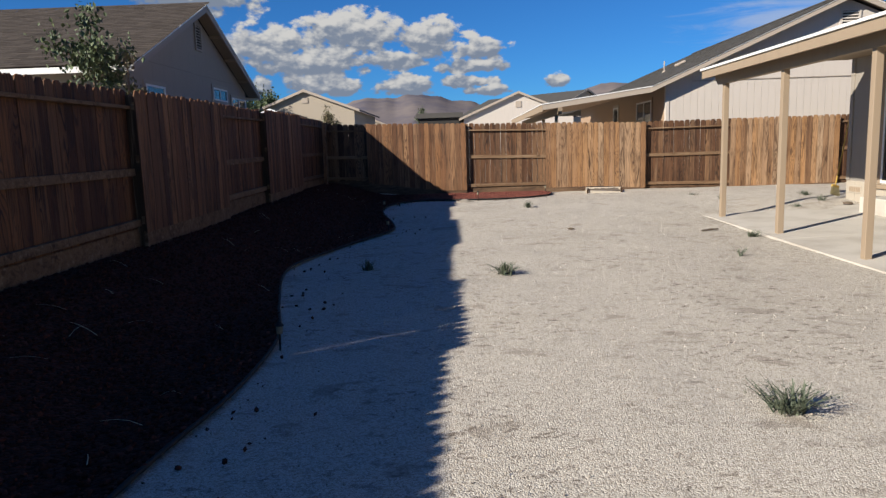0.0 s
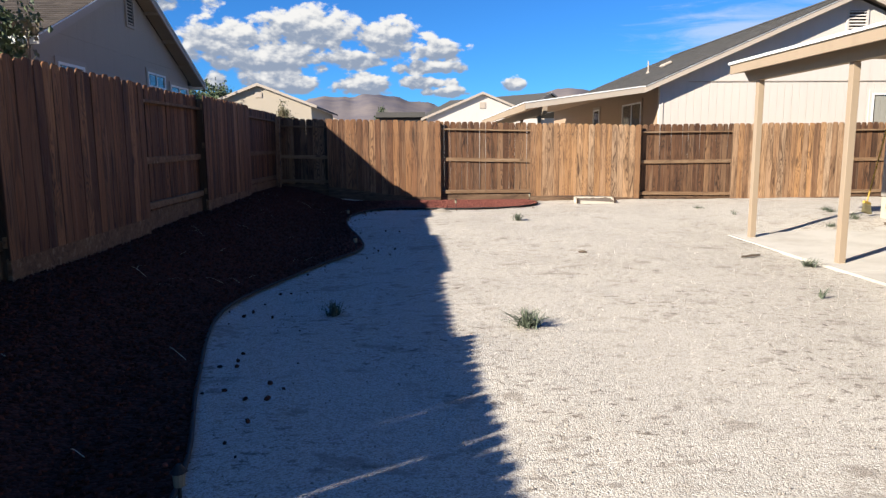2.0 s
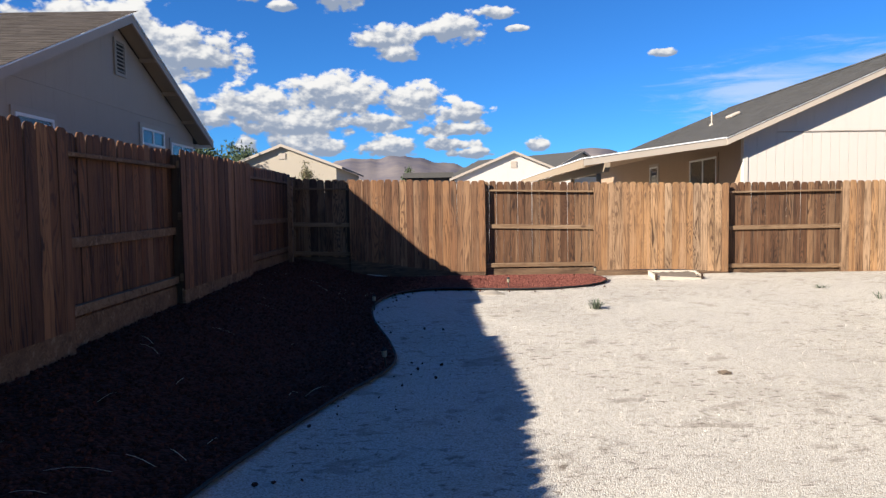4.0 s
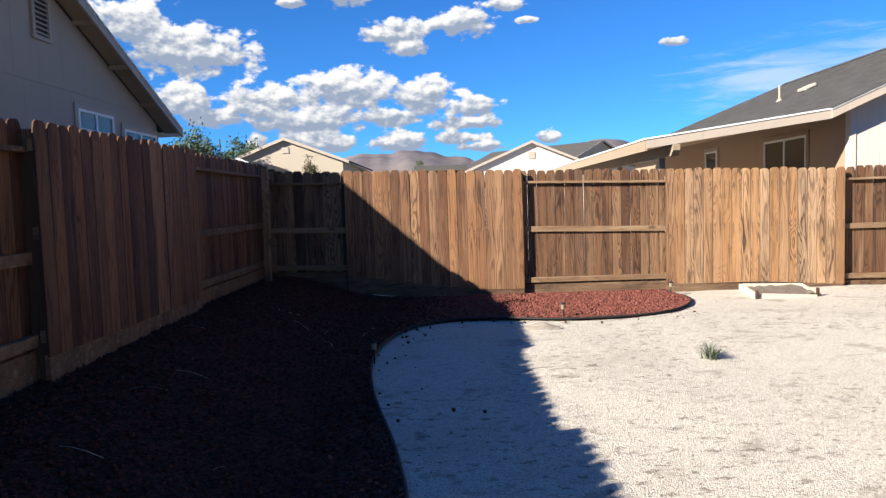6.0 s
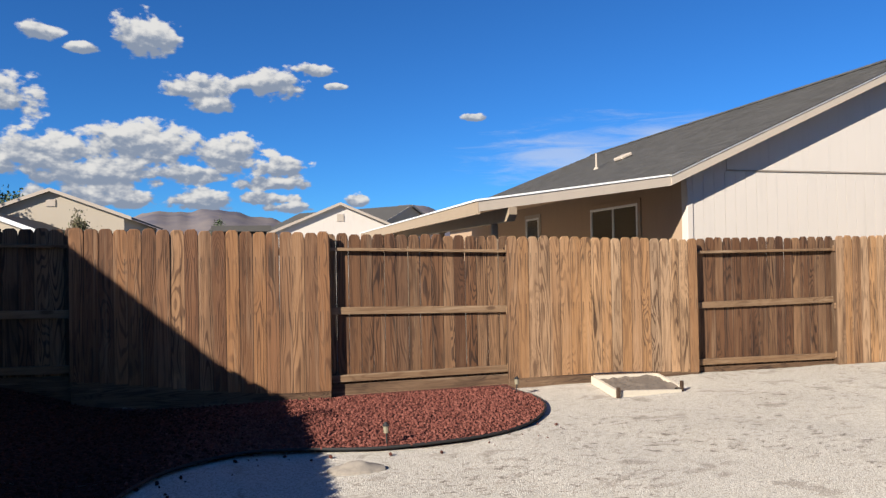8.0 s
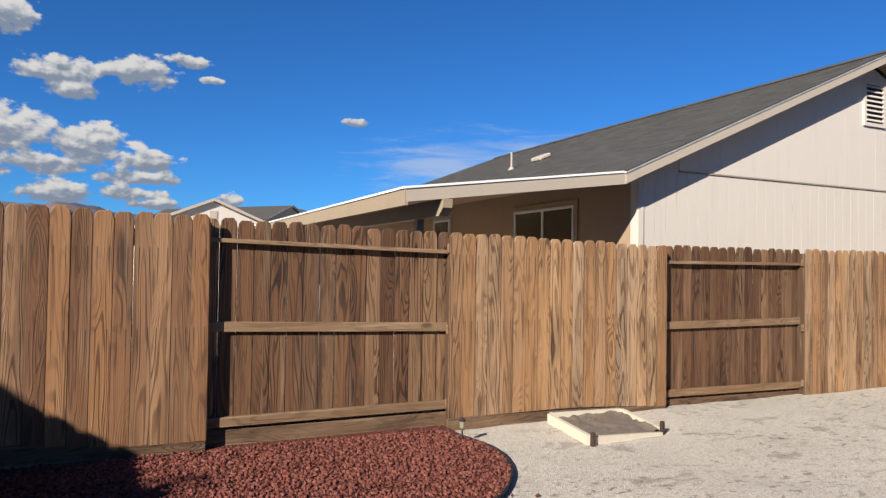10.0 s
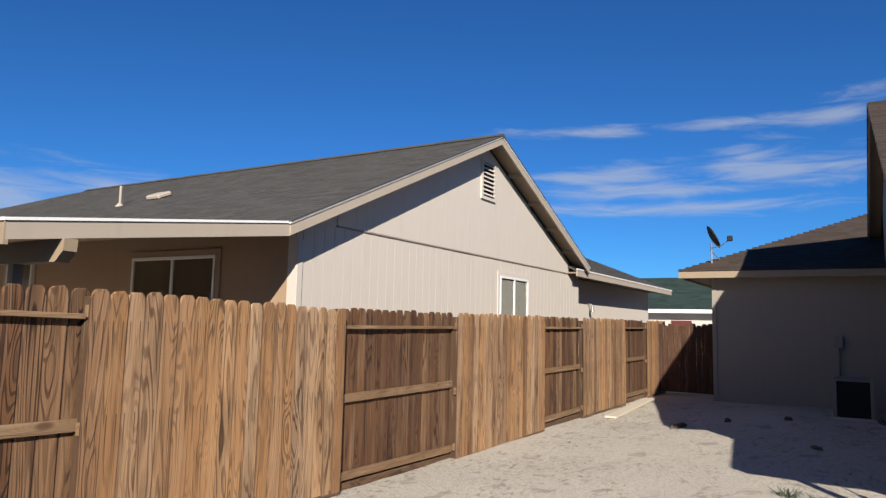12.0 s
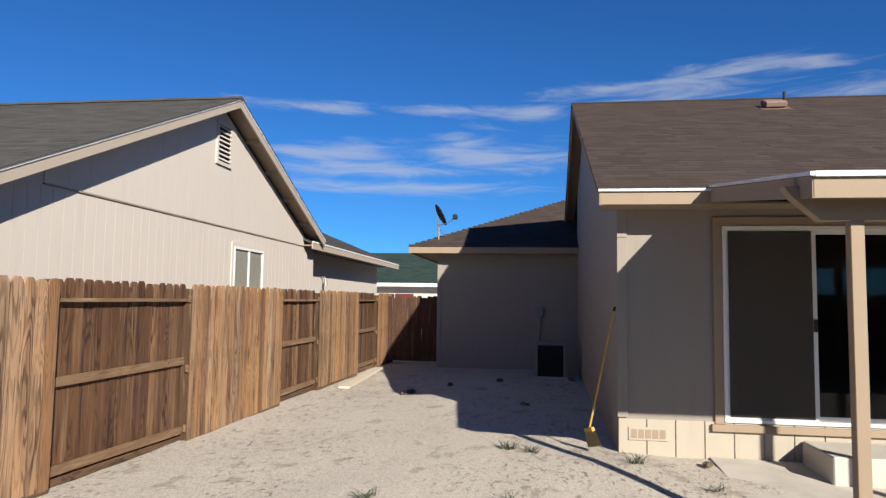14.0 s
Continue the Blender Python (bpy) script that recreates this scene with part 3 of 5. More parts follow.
while len(spots) < 6000:
    x, y = rng.uniform(-1.6, 6.5), rng.uniform(0.6, 13.0)
    if not in_bed(x, y) and not (x > 4.4 and y < 12.6):
        spots.append((x, y, ground_z(x, y) + 0.006))
tagged(scatter_stones("gravel_chips", spots, 0.0045, M_PEBBLE), "loose pale gravel chips lying on the yard", "gravel", kind="stuff")
spots = []
while len(spots) < 120:
    i = rng.randrange(len(EDGE) - 1)
    e = EDGE[i]
    x, y = e.x + abs(rng.gauss(0, 0.28)) + 0.03, e.y + rng.gauss(0, 0.15)
    if not in_bed(x, y) and y > 1 and y < 16.6:
        spots.append((x, y, ground_z(x, y) + 0.012))
tagged(scatter_stones("strayed_lava_rocks", spots, 0.014, M_DARKROCK), "dark lava rocks strayed onto the pale gravel", "stones", kind="stuff")


# ---- fences ----
PICKET_W, PICKET_T = 0.138, 0.016


def picket_mesh(name, width, height, mat, seed):
    """A dog-eared board standing on its origin, its thickness along y, slightly bowed."""
    r = random.Random(seed)
    bm = bmesh.new()
    h, e = height, 0.026
    w2 = width / 2
    prof = [(-w2, 0), (w2, 0), (w2, h - 0.045), (w2 - e * 0.4, h - 0.016), (w2 - e * 1.3, h - r.uniform(0, 0.005)), (-w2 + e * 1.3, h - r.uniform(0, 0.005)), (-w2 + e * 0.4, h - 0.016), (-w2, h - 0.045)]
    prism(bm, prof, 1, 0.004, PICKET_T)
    inner = [(x * (1 - 0.005 / w2), z_ if z_ < 0.1 else z_ - 0.004) for x, z_ in prof]
    face = [v for v in bm.verts if v.co.y < 0.005]
    cap = [f for f in bm.faces if all(v in face for v in f.verts)]
    bmesh.ops.delete(bm, geom=cap, context="FACES_ONLY")
    ring = [bm.verts.new((x, 0.0, z_)) for x, z_ in inner]
    bm.faces.new(ring)
    for i in range(len(ring)):
        j = (i + 1) % len(ring)
        bm.faces.new((face[i], face[j], ring[j], ring[i]))
    bmesh.ops.recalc_face_normals(bm, faces=bm.faces[:])
    me = bpy.data.meshes.new(name)
    bm.to_mesh(me)
    bm.free()
    me.materials.append(mat)
    return me


def board(name, lo, hi, mat, parent, bevel=0.004, slope=0.0):
    """A sawn board whose origin is its middle, so that each has its own grain."""
    lo, hi = Vector(lo), Vector(hi)
    c = (lo + hi) / 2
    bm = box(lo - c, hi - c, bevel)
    for v in bm.verts:
        v.co.z += slope * v.co.x
    ob = part(name, bm, mat, parent)
    ob.location = c
    return ob


def build_fence(name, label, turn, start, end, recesses, top, base, mat, recess_mat, rail_mat, kick_mat, old_mat, old_to, seed, tight, slits=()):
    """A good-neighbour fence along a line: the boards change side from bay to bay. Along its own x; +y is away from the yard."""
    f = empty(name, label, "fence", kind="structure")
    f.matrix_basis = turn
    r = random.Random(seed)
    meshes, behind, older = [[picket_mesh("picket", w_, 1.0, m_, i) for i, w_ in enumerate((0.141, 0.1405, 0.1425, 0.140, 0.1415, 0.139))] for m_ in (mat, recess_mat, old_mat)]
    spans, x = [], start
    for a, b in recesses:
        if a > x:
            spans.append((x, a, False))
        spans.append((max(a, start), b, True))
        x = b
    if x < end:
        spans.append((x, end, False))
    for a, b, rec in spans:
        first, last = (a - 0.06, b + 0.08) if rec else (a, b)
        n = max(1, round((last - first) / 0.143))
        step = (last - first) / n
        front = 0.10 if rec else -0.03
        for i in range(n):
            px = first + step * (i + 0.5)
            zb = base(px) + (0.16 if not rec else 0.17)
            zt = top(px) + r.uniform(-0.012, 0.010)
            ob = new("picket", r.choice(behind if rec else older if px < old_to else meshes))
            ob.parent = f
            slit = any(abs(px - q) < step / 2 for q in slits)
            ob.location = (px + 0.002 if slit else px, front + r.uniform(-0.003, 0.003), zb)
            ob.scale = (step / 0.143 * 0.95, 1.0, zt - zb) if slit else (step / 0.143 * (r.uniform(1.030, 1.045) if tight(px) or not rec else r.uniform(0.990, 1.008)), 1.0, zt - zb)
            ob.rotation_euler = (r.uniform(-0.004, 0.004), 0.012 if slit else r.uniform(-0.004, 0.004), r.uniform(-0.012, 0.022))
        zb, zt = (base(a) + base(b)) / 2, (top(a) + top(b)) / 2
        sb, st = (base(b) - base(a)) / (b - a), (top(b) - top(a)) / (b - a)
        if rec:
            board("rail", (a - 0.02, 0.035, zt - 0.215), (b + 0.06, 0.10, zt - 0.178), rail_mat, f, 0.004, st)
            board("rail", (a - 0.02, 0.058, zt - 0.955), (b + 0.04, 0.097, zt - 0.870), rail_mat, f, 0.004, st)
            board("rail", (a - 0.02, 0.042, zb + 0.235), (b + 0.06, 0.097, zb + 0.315), rail_mat, f, 0.004, sb)
            board("kickboard", (a - 0.02, 0.078, zb - 0.12), (b + 0.04, 0.096, zb + 0.205), kick_mat, f, 0.004, sb)
        else:
            for z in (zt - 0.215, zb + 0.95, zb + 0.26):
                board("rail", (a, -0.012, z), (b, 0.026, z + 0.085), rail_mat, f, 0.004, sb)
            board("kickboard", (a + 0.01, -0.026, zb - 0.10), (b - 0.005, 0.012, zb + 0.175), kick_mat, f, 0.004, sb)
    for px in [p for a, b in recesses for p in (a - 0.09, b + 0.03) if p > start - 0.1]:
        z0, z1 = base(px) - 0.3, top(px) - 0.06
        board("post", (px, -0.0135, z0), (px + 0.092, 0.0985, z1), M_POST, f, 0.006)
    return f


FY = 18.45
back_recess = [(-3.62, -2.44), (0.27, 2.42), (5.12, 7.38), (10.28, 12.15), (14.88, 16.72)]
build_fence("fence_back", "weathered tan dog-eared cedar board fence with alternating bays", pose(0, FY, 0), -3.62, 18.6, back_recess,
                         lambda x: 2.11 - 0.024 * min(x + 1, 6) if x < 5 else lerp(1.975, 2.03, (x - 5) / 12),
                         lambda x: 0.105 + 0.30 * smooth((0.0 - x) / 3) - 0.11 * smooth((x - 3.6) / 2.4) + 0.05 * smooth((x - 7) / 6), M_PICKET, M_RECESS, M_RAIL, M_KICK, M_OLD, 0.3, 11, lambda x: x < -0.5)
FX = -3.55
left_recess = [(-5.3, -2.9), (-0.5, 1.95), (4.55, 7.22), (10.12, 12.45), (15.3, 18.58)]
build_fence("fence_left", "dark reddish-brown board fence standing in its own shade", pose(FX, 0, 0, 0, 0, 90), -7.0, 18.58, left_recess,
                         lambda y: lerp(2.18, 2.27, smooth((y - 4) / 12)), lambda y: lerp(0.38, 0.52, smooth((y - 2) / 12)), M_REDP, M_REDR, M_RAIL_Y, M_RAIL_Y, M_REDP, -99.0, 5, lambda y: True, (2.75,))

# a squared post stands free of the boards in the corner
corner_post = tagged(link("fence_post", box((-0.045, -0.045, -0.2), (0.045, 0.045, 1.72), 0.006), M_OLD), "squared wooden post standing in the fence corner", "post")
corner_post.matrix_basis = pose(-3.485, 17.80, 0.45, 0, 0.6, 0)


# ---- houses ----
def shingles(name, parent, eave_a, eave_b, up, rows_len, inset_a, inset_b, mat, tab=0.30, course=0.145):
    """Courses of tabs on a roof plane: from eave_a to eave_b, climbing along up; the two ends draw in per metre climbed."""
    a, b, up = Vector(eave_a), Vector(eave_b), Vector(up).normalized()
    along = (b - a).normalized()
    nor = along.cross(up)
    if nor.z < 0:
        nor = -nor
    L = (b - a).length
    r = random.Random(len(name) + int(L * 10))
    verts, faces = [], []
    n = int(rows_len / course)
    for i in range(n):
        v0, v1 = i * course, (i + 1) * course + 0.02
        u0, u1 = inset_a * v0, L - inset_b * v0
        u = u0 - r.uniform(0, tab)
        while u < u1:
            e = u + tab * r.uniform(0.6, 1.3)
            s, t = max(u, u0), min(e, u1)
            if t - s > 0.02:
                k = len(verts)
                h0, h1 = r.uniform(0.008, 0.014), 0.003
                for uu, vv, hh in ((s, v0, h0), (t, v0, h0), (t, v1, h1), (s, v1, h1), (s, v0, 0.0), (t, v0, 0.0)):
                    verts.append(a + along * uu + up * vv + nor * hh)
                faces += [(k, k + 1, k + 2, k + 3), (k + 4, k + 5, k + 1, k)]
            u = e
    me = bpy.data.meshes.new(name)
    me.from_pydata(verts, [], faces)
    me.materials.append(mat)
    ob = new(name, me)
    ob.parent = parent
    return tagged(ob, kind="stuff")


def window(parent, plane, face, lo, hi, trim, depth=0.06, mull=True, blind=False, sign=1, half=False):
    """A two-light sliding window on a wall. plane: the wall's axis (0 or 1); face: the wall's outer face; sign: the way out."""
    def q(u, z, d):
        return (face + sign * d, u, z) if plane == 0 else (u, face + sign * d, z)

    def bar(bm, u0, z0, u1, z1, d0, d1):
        p, s = q(u0, z0, d0), q(u1, z1, d1)
        add_box(bm, tuple(map(min, p, s)), tuple(map(max, p, s)), 0.003)
    (u0, z0), (u1, z1) = lo, hi
    win = new("window")
    win.parent = parent
    bm = bmesh.new()
    for a in ((u0 - 0.09, z0 - 0.09, u1 + 0.09, z0), (u0 - 0.09, z1, u1 + 0.09, z1 + 0.09), (u0 - 0.09, z0, u0, z1), (u1, z0, u1 + 0.09, z1)):
        bar(bm, *a, 0.0, 0.022)
    part("casing", bm, trim, win)
    bm = bmesh.new()
    for a in ((u0, z0, u1, z0 + 0.045), (u0, z1 - 0.045, u1, z1), (u0, z0 + 0.045, u0 + 0.045, z1 - 0.045), (u1 - 0.045, z0 + 0.045, u1, z1 - 0.045)):
        bar(bm, *a, -0.05, 0.034)
    part("frame", bm, M_WHITE, win, "white vinyl frame")
    if mull:
        um = (u0 + u1) / 2
        bm = bmesh.new()
        bar(bm, um - 0.025, z0 + 0.045, um + 0.025, z1 - 0.045, -0.04, 0.026)
        part("meeting_stile", bm, M_WHITE, win)
    for a, b in (((u0 + 0.045, (u0 + u1) / 2 - 0.025), ((u0 + u1) / 2 + 0.025, u1 - 0.045)) if mull else ((u0 + 0.045, u1 - 0.045),)):
        bm = bmesh.new()
        bar(bm, a, z0 + 0.045, b, z1 - 0.045, 0.004, 0.010)
        part("pane", bm, M_GLASS, win).visible_shadow = False
    bm = bmesh.new()
    bar(bm, u0 + 0.02, z0 + 0.02, u1 - 0.02, z1 - 0.02, -0.055, -0.045)
    part("blind" if blind else "dark_room", bm, M_CURTAIN if blind else M_DARK, win)
    if half:
        bm = bmesh.new()
        bar(bm, u0 + 0.03, z0 + 0.02, (u0 + u1) / 2, z1 - 0.02, -0.043, -0.036)
        part("blind", bm, M_CURTAIN, win, "pale blind behind one light")
    return win


def louvre(parent, plane, face, uc, z0, z1, wdt, sign, mat):
    v = new("gable_vent")
    v.parent = parent

    def q(u, z, d):
        return (face + sign * d, u, z) if plane == 0 else (u, face + sign * d, z)

    def bar(bm, u0, z_0, u1, z_1, d0, d1):
        p, s = q(u0, z_0, d0), q(u1, z_1, d1)
        add_box(bm, tuple(map(min, p, s)), tuple(map(max, p, s)))
    bm = bmesh.new()
    h = wdt / 2
    for a in ((uc - h - 0.06, z0 - 0.06, uc + h + 0.06, z0), (uc - h - 0.06, z1, uc + h + 0.06, z1 + 0.06), (uc - h - 0.06, z0, uc - h, z1), (uc + h, z0, uc + h + 0.06, z1)):
        bar(bm, *a, 0, 0.035)
    part("frame", bm, mat, v)
    bm = bmesh.new()
    bar(bm, uc - h, z0, uc + h, z1, 0.001, 0.004)
    part("backing", bm, M_DARK, v)
    n = 8
    for i in range(n):
        z = lerp(z0, z1, (i + 0.5) / n)
        bm = bmesh.new()
        t = (z1 - z0) / n
        poly = [(0.006, z + t * 0.30), (0.012, z + t * 0.36), (0.042, z - t * 0.12), (0.036, z - t * 0.20)]
        pts = [(face + sign * d_, z_) for d_, z_ in poly]
        if plane == 0:
            lo_ = [bm.verts.new((d_, uc - h, z_)) for d_, z_ in pts]
            hi_ = [bm.verts.new((d_, uc + h, z_)) for d_, z_ in pts]
        else:
            lo_ = [bm.verts.new((uc - h, d_, z_)) for d_, z_ in pts]
            hi_ = [bm.verts.new((uc + h, d_, z_)) for d_, z_ in pts]
        bm.faces.new(lo_)
        bm.faces.new(hi_[::-1])
        for k in range(4):
            bm.faces.new((lo_[k], lo_[(k + 1) % 4], hi_[(k + 1) % 4], hi_[k]))
        bmesh.ops.recalc_face_normals(bm, faces=bm.faces[:])
        part("slat", bm, mat, v)
    return v


def siding(name, parent, plane, face, sign, u0, u1, z0, top, mat, pitch=0.203, proud=0.011, groove=0.005):
    """Grooved sheet siding: upright strips with narrow grooves, cut to the line top(u)."""
    bm = bmesh.new()
    u = u0
    while u < u1 - 0.01:
        e = min(u + pitch, u1)
        a, b = u + groove, e - groove
        poly = [(a, z0), (b, z0), (b, top(b)), (a, top(a))]
        if plane == 1:
            prism(bm, poly, 1, face, face + sign * proud)
        else:
            prism(bm, poly, 0, face, face + sign * proud)
        u = e
    return part(name, bm, mat, parent)


def roof_slab(bm, quad, thick):
    """A sloping slab from four top corners, going down by thick."""
    t = [bm.verts.new(Vector(p)) for p in quad]
    b = [bm.verts.new(Vector(p) - Vector((0, 0, thick))) for p in quad]
    fs = [bm.faces.new(t), bm.faces.new(b[::-1])]
    k = len(quad)
    for i in range(k):
        fs.append(bm.faces.new((t[i], b[i], b[(i + 1) % k], t[(i + 1) % k])))
    bmesh.ops.recalc_face_normals(bm, faces=fs)


def beam_between(bm, a, b, width_dir, w_, h_):
    """A board from a to b (top edge), w_ thick along width_dir, h_ deep downwards."""
    a, b, wd = Vector(a), Vector(b), Vector(width_dir) * w_
    dz = Vector((0, 0, h_))
    c = [a, b, b - dz, a - dz]
    lo = [bm.verts.new(p) for p in c]
    hi = [bm.verts.new(p + wd) for p in c]
    fs = [bm.faces.new(lo), bm.faces.new(hi[::-1])]
    for i in range(4):
        fs.append(bm.faces.new((lo[i], hi[i], hi[(i + 1) % 4], lo[(i + 1) % 4])))
    bmesh.ops.recalc_face_normals(bm, faces=fs)


PITCH = 0.433
PL = math.hypot(1, PITCH)


# the neighbour beyond the back fence: gable end to the yard, patio cover on its side
def build_back_neighbour():
    h = empty("cream_house", "cream sided single-storey house with grey shingle roof", "house")
    xe, xr, xo, zo = 5.62, 11.20, 16.25, 3.30
    ze, zr, y0, y1 = 2.98, 2.98 + PITCH * 5.58, 19.72, 34.0
    wx0, wx1, wy = 6.12, 16.4, 20.04
    # walls with the window's opening left in the siding's plane
    bm = bmesh.new()
    prism(bm, [(wx0, 0.0), (wx1, 0.0), (wx1, 3.1), (xr, zr - 0.14), (wx0, ze + PITCH * 0.49 - 0.12)], 1, wy + 0.02, wy + 0.16)
    add_box(bm, (wx1 - 0.15, wy + 0.16, 0), (wx1, y1, 3.05))
    part("wall", bm, M_SIDING_N, h)
    # Cream wall coloured brown to carry the shade under the cover.
    part("side_wall", box((wx0, wy + 0.16, 0), (wx0 + 0.15, y1, 3.05)), M_SIDING_B, h, "cream side wall under the patio cover, browned for its shade")
    line = lambda x: min(ze + PITCH * (x - xe), zo + (zr - zo) / (xo - xr) * (xo - x)) - 0.15
    siding("siding", h, 1, wy + 0.02, -1, wx0 + 0.1, wx1, 0.1, lambda x: min(3.09, max(line(x), 3.0)), M_SIDING_N, 0.203, 0.012, 0.0025)
    siding("gable_siding", h, 1, wy + 0.012, -1, wx0 + 0.75, wx1 - 0.75, 3.13, lambda x: max(3.135, line(x)), M_SIDING_N, 0.406, 0.012, 0.0012)
    # Darker strip laid in to draw the shadow line at the sheet joint.
    part("band", box((wx0 + 0.75, wy - 0.012, 3.108), (wx1 - 0.75, wy + 0.02, 3.122)), M_TRIM_L, h, "thin dark strip drawn as the shadow line between siding sheets")
    part("corner_board", box((wx0 - 0.012, wy - 0.012, 0.1), (wx0 + 0.09, wy + 0.03, 2.85), 0.004), M_SIDING_N, h)
    # roof
    roof = part("roof", bmesh.new(), M_ROOF_N, h)
    bm = bmesh.new()
    roof_slab(bm, [(xe, y0, ze), (xr, y0, zr), (xr, y1 - 1, zr), (xe, y1 + 4.6, ze)], 0.05)
    roof_slab(bm, [(xo, y0, zo), (xr, y0, zr), (xr, y1 - 1, zr), (xo, y1 + 4.6, zo)], 0.05)
    roof_slab(bm, [(xe, y1 + 4.6, ze), (xr, y1 - 1, zr), (xo, y1 + 4.6, ze)], 0.05)
    bm.to_mesh(roof.data)
    bm.free()
    shingles("shingles", roof, (xe - 0.03, y0 - 0.03, ze), (xe - 0.03, y1 + 4.6, ze), (1, 0, PITCH), 5.61 * PL, 0.0, 5.6 / 5.58 / PL, M_ROOF_N)
    # fascias with white drip edge
    for x, z in ((xe, ze), (xo, zo)):
        out = -0.02 if x < xr else 0.02
        bm = bmesh.new()
        beam_between(bm, (x, y0 - 0.02, z - 0.012), (xr, y0 - 0.02, zr - 0.012), (0, 1, 0), 0.035, 0.145)
        part("rake_board", bm, M_TRIM_N, h)
        bm = bmesh.new()
        beam_between(bm, (x + out, y0 - 0.035, z + 0.002), (xr, y0 - 0.035, zr + 0.002), (0, 1, 0), 0.03, 0.024)
        part("drip_edge", bm, M_DRIP, h)
        bm = bmesh.new()
        beam_between(bm, (x + out, y0 - 0.045, z + 0.026), (xr, y0 - 0.045, zr + 0.026), (0, 1, 0), 0.06, 0.024)
        part("shingle_edge", bm, M_ROOF_N, h)
        bm = bmesh.new()
        roof_slab(bm, [(x, y0 + 0.015, z - 0.062), (xr, y0 + 0.015, zr - 0.062), (xr, wy, zr - 0.062), (x, wy, z - 0.062)], 0.012)
        part("soffit", bm, M_SOFFIT, h)
    bm = bmesh.new()
    yy = y0 - 0.04
    while yy < y1 - 1.2:
        prism(bm, [(xr - 0.15, zr - 0.025), (xr - 0.04, zr + 0.045), (xr + 0.04, zr + 0.045), (xr + 0.15, zr - 0.025)], 1, yy, yy + 0.205)
        yy += 0.21
    tagged(part("ridge_cap", bm, M_ROOF_N, roof), kind="stuff")
    for i in range(1, 5):
        bm = bmesh.new()
        x = lerp(xo, xr, i / 5)
        add_box(bm, (x - 0.02, y0 + 0.02, line(x) - 0.01), (x + 0.02, wy, line(x) + 0.07))
        part("lookout", bm, M_SOFFIT, h)
    
    # patio cover falling away from the eave
    px, pz, py1 = 2.5, 2.575, 31.0
    pat = part("patio_roof", bmesh.new(), M_ROOF_N, h)
    bm = bmesh.new()
    roof_slab(bm, [(px, y0 + 0.02, pz), (xe + 0.2, y0 + 0.02, ze + 0.03), (xe + 0.2, py1, ze + 0.03), (px, py1, pz)], 0.05)
    bm.to_mesh(pat.data)
    bm.free()
    bm = bmesh.new()
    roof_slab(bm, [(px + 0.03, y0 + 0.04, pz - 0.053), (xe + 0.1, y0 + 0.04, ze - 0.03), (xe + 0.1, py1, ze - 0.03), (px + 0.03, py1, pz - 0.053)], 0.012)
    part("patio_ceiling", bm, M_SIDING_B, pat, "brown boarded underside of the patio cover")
    bm = bmesh.new()
    beam_between(bm, (px, y0, pz - 0.012), (xe + 0.02, y0, ze - 0.01), (0, 1, 0), 0.035, 0.15)
    part("side_fascia", bm, M_TRIM_N, pat)
    bm = bmesh.new()
    beam_between(bm, (px - 0.02, y0 - 0.015, pz + 0.012), (xe, y0 - 0.015, ze + 0.014), (0, 1, 0), 0.03, 0.026)
    add_box(bm, (px - 0.03, y0, pz - 0.014), (px, py1, pz + 0.012))
    part("drip_edge", bm, M_DRIP, pat)
    bm = bmesh.new()
    add_box(bm, (px - 0.012, y0, pz - 0.20), (px + 0.025, py1, pz - 0.012))
    part("front_fascia", bm, M_TRIM, pat)
    bm = bmesh.new()
    prism(bm, [(y0 - 0.03, 2.475), (y0 - 0.02, 2.37), (y0 + 0.09, 2.28), (py1, 2.28), (py1, 2.475)], 0, 2.95, 3.07)
    part("beam", bm, M_TRIM, pat)
    for i in range(4):
        part("post", box((2.965, y0 + 0.75 + i * 3.1, 0.1), (3.055, y0 + 0.84 + i * 3.1, 2.28)), M_TRIM, pat)
    # The blind is added here to stand for the panes' grey reflection.
    window(h, 0, wx0, (21.5, 1.55), (23.3, 2.70), M_SIDING_B, sign=-1, blind=True)
    window(h, 0, wx0, (26.0, 1.9), (26.8, 2.72), M_TRIM_N, sign=-1, mull=False)
    window(h, 1, wy + 0.008, (11.86, 1.75), (13.22, 2.80), M_SIDING_N, sign=-1, half=True)
    louvre(h, 1, wy - 0.0, 11.28, 4.26, 4.92, 0.46, -1, M_SIDING_N)
    # side wing with its own eave
    w0, w1, wz = 15.6, 25.6, 3.22
    bm = bmesh.new()
    add_box(bm, (wx1 - 0.1, wy + 0.42, 0), (24.9, wy + 0.57, 3.1))
    part("wing_wall", bm, M_SIDING_N, h)
    wing = part("wing_roof", bmesh.new(), M_ROOF_N, h)
    bm = bmesh.new()
    roof_slab(bm, [(w0, y0 + 0.1, wz), (w1, y0 + 0.1, wz), (w1 - 4.5, y0 + 4.6, wz + PITCH * 4.5), (w0, y0 + 4.6, wz + PITCH * 4.5)], 0.05)
    roof_slab(bm, [(w1, y0 + 0.1, wz), (w1, y0 + 9.1, wz), (w1 - 4.5, y0 + 4.6, wz + PITCH * 4.5)], 0.05)
    bm.to_mesh(wing.data)
    bm.free()
    shingles("shingles", wing, (w0, y0 + 0.08, wz), (w1, y0 + 0.08, wz), (0, 1, PITCH), 4.5 * PL, 0.0, 1 / PL, M_ROOF_N)
    part("eave_board", box((w0, y0 + 0.07, wz - 0.17), (w1, y0 + 0.10, wz - 0.02)), M_TRIM_N, wing)
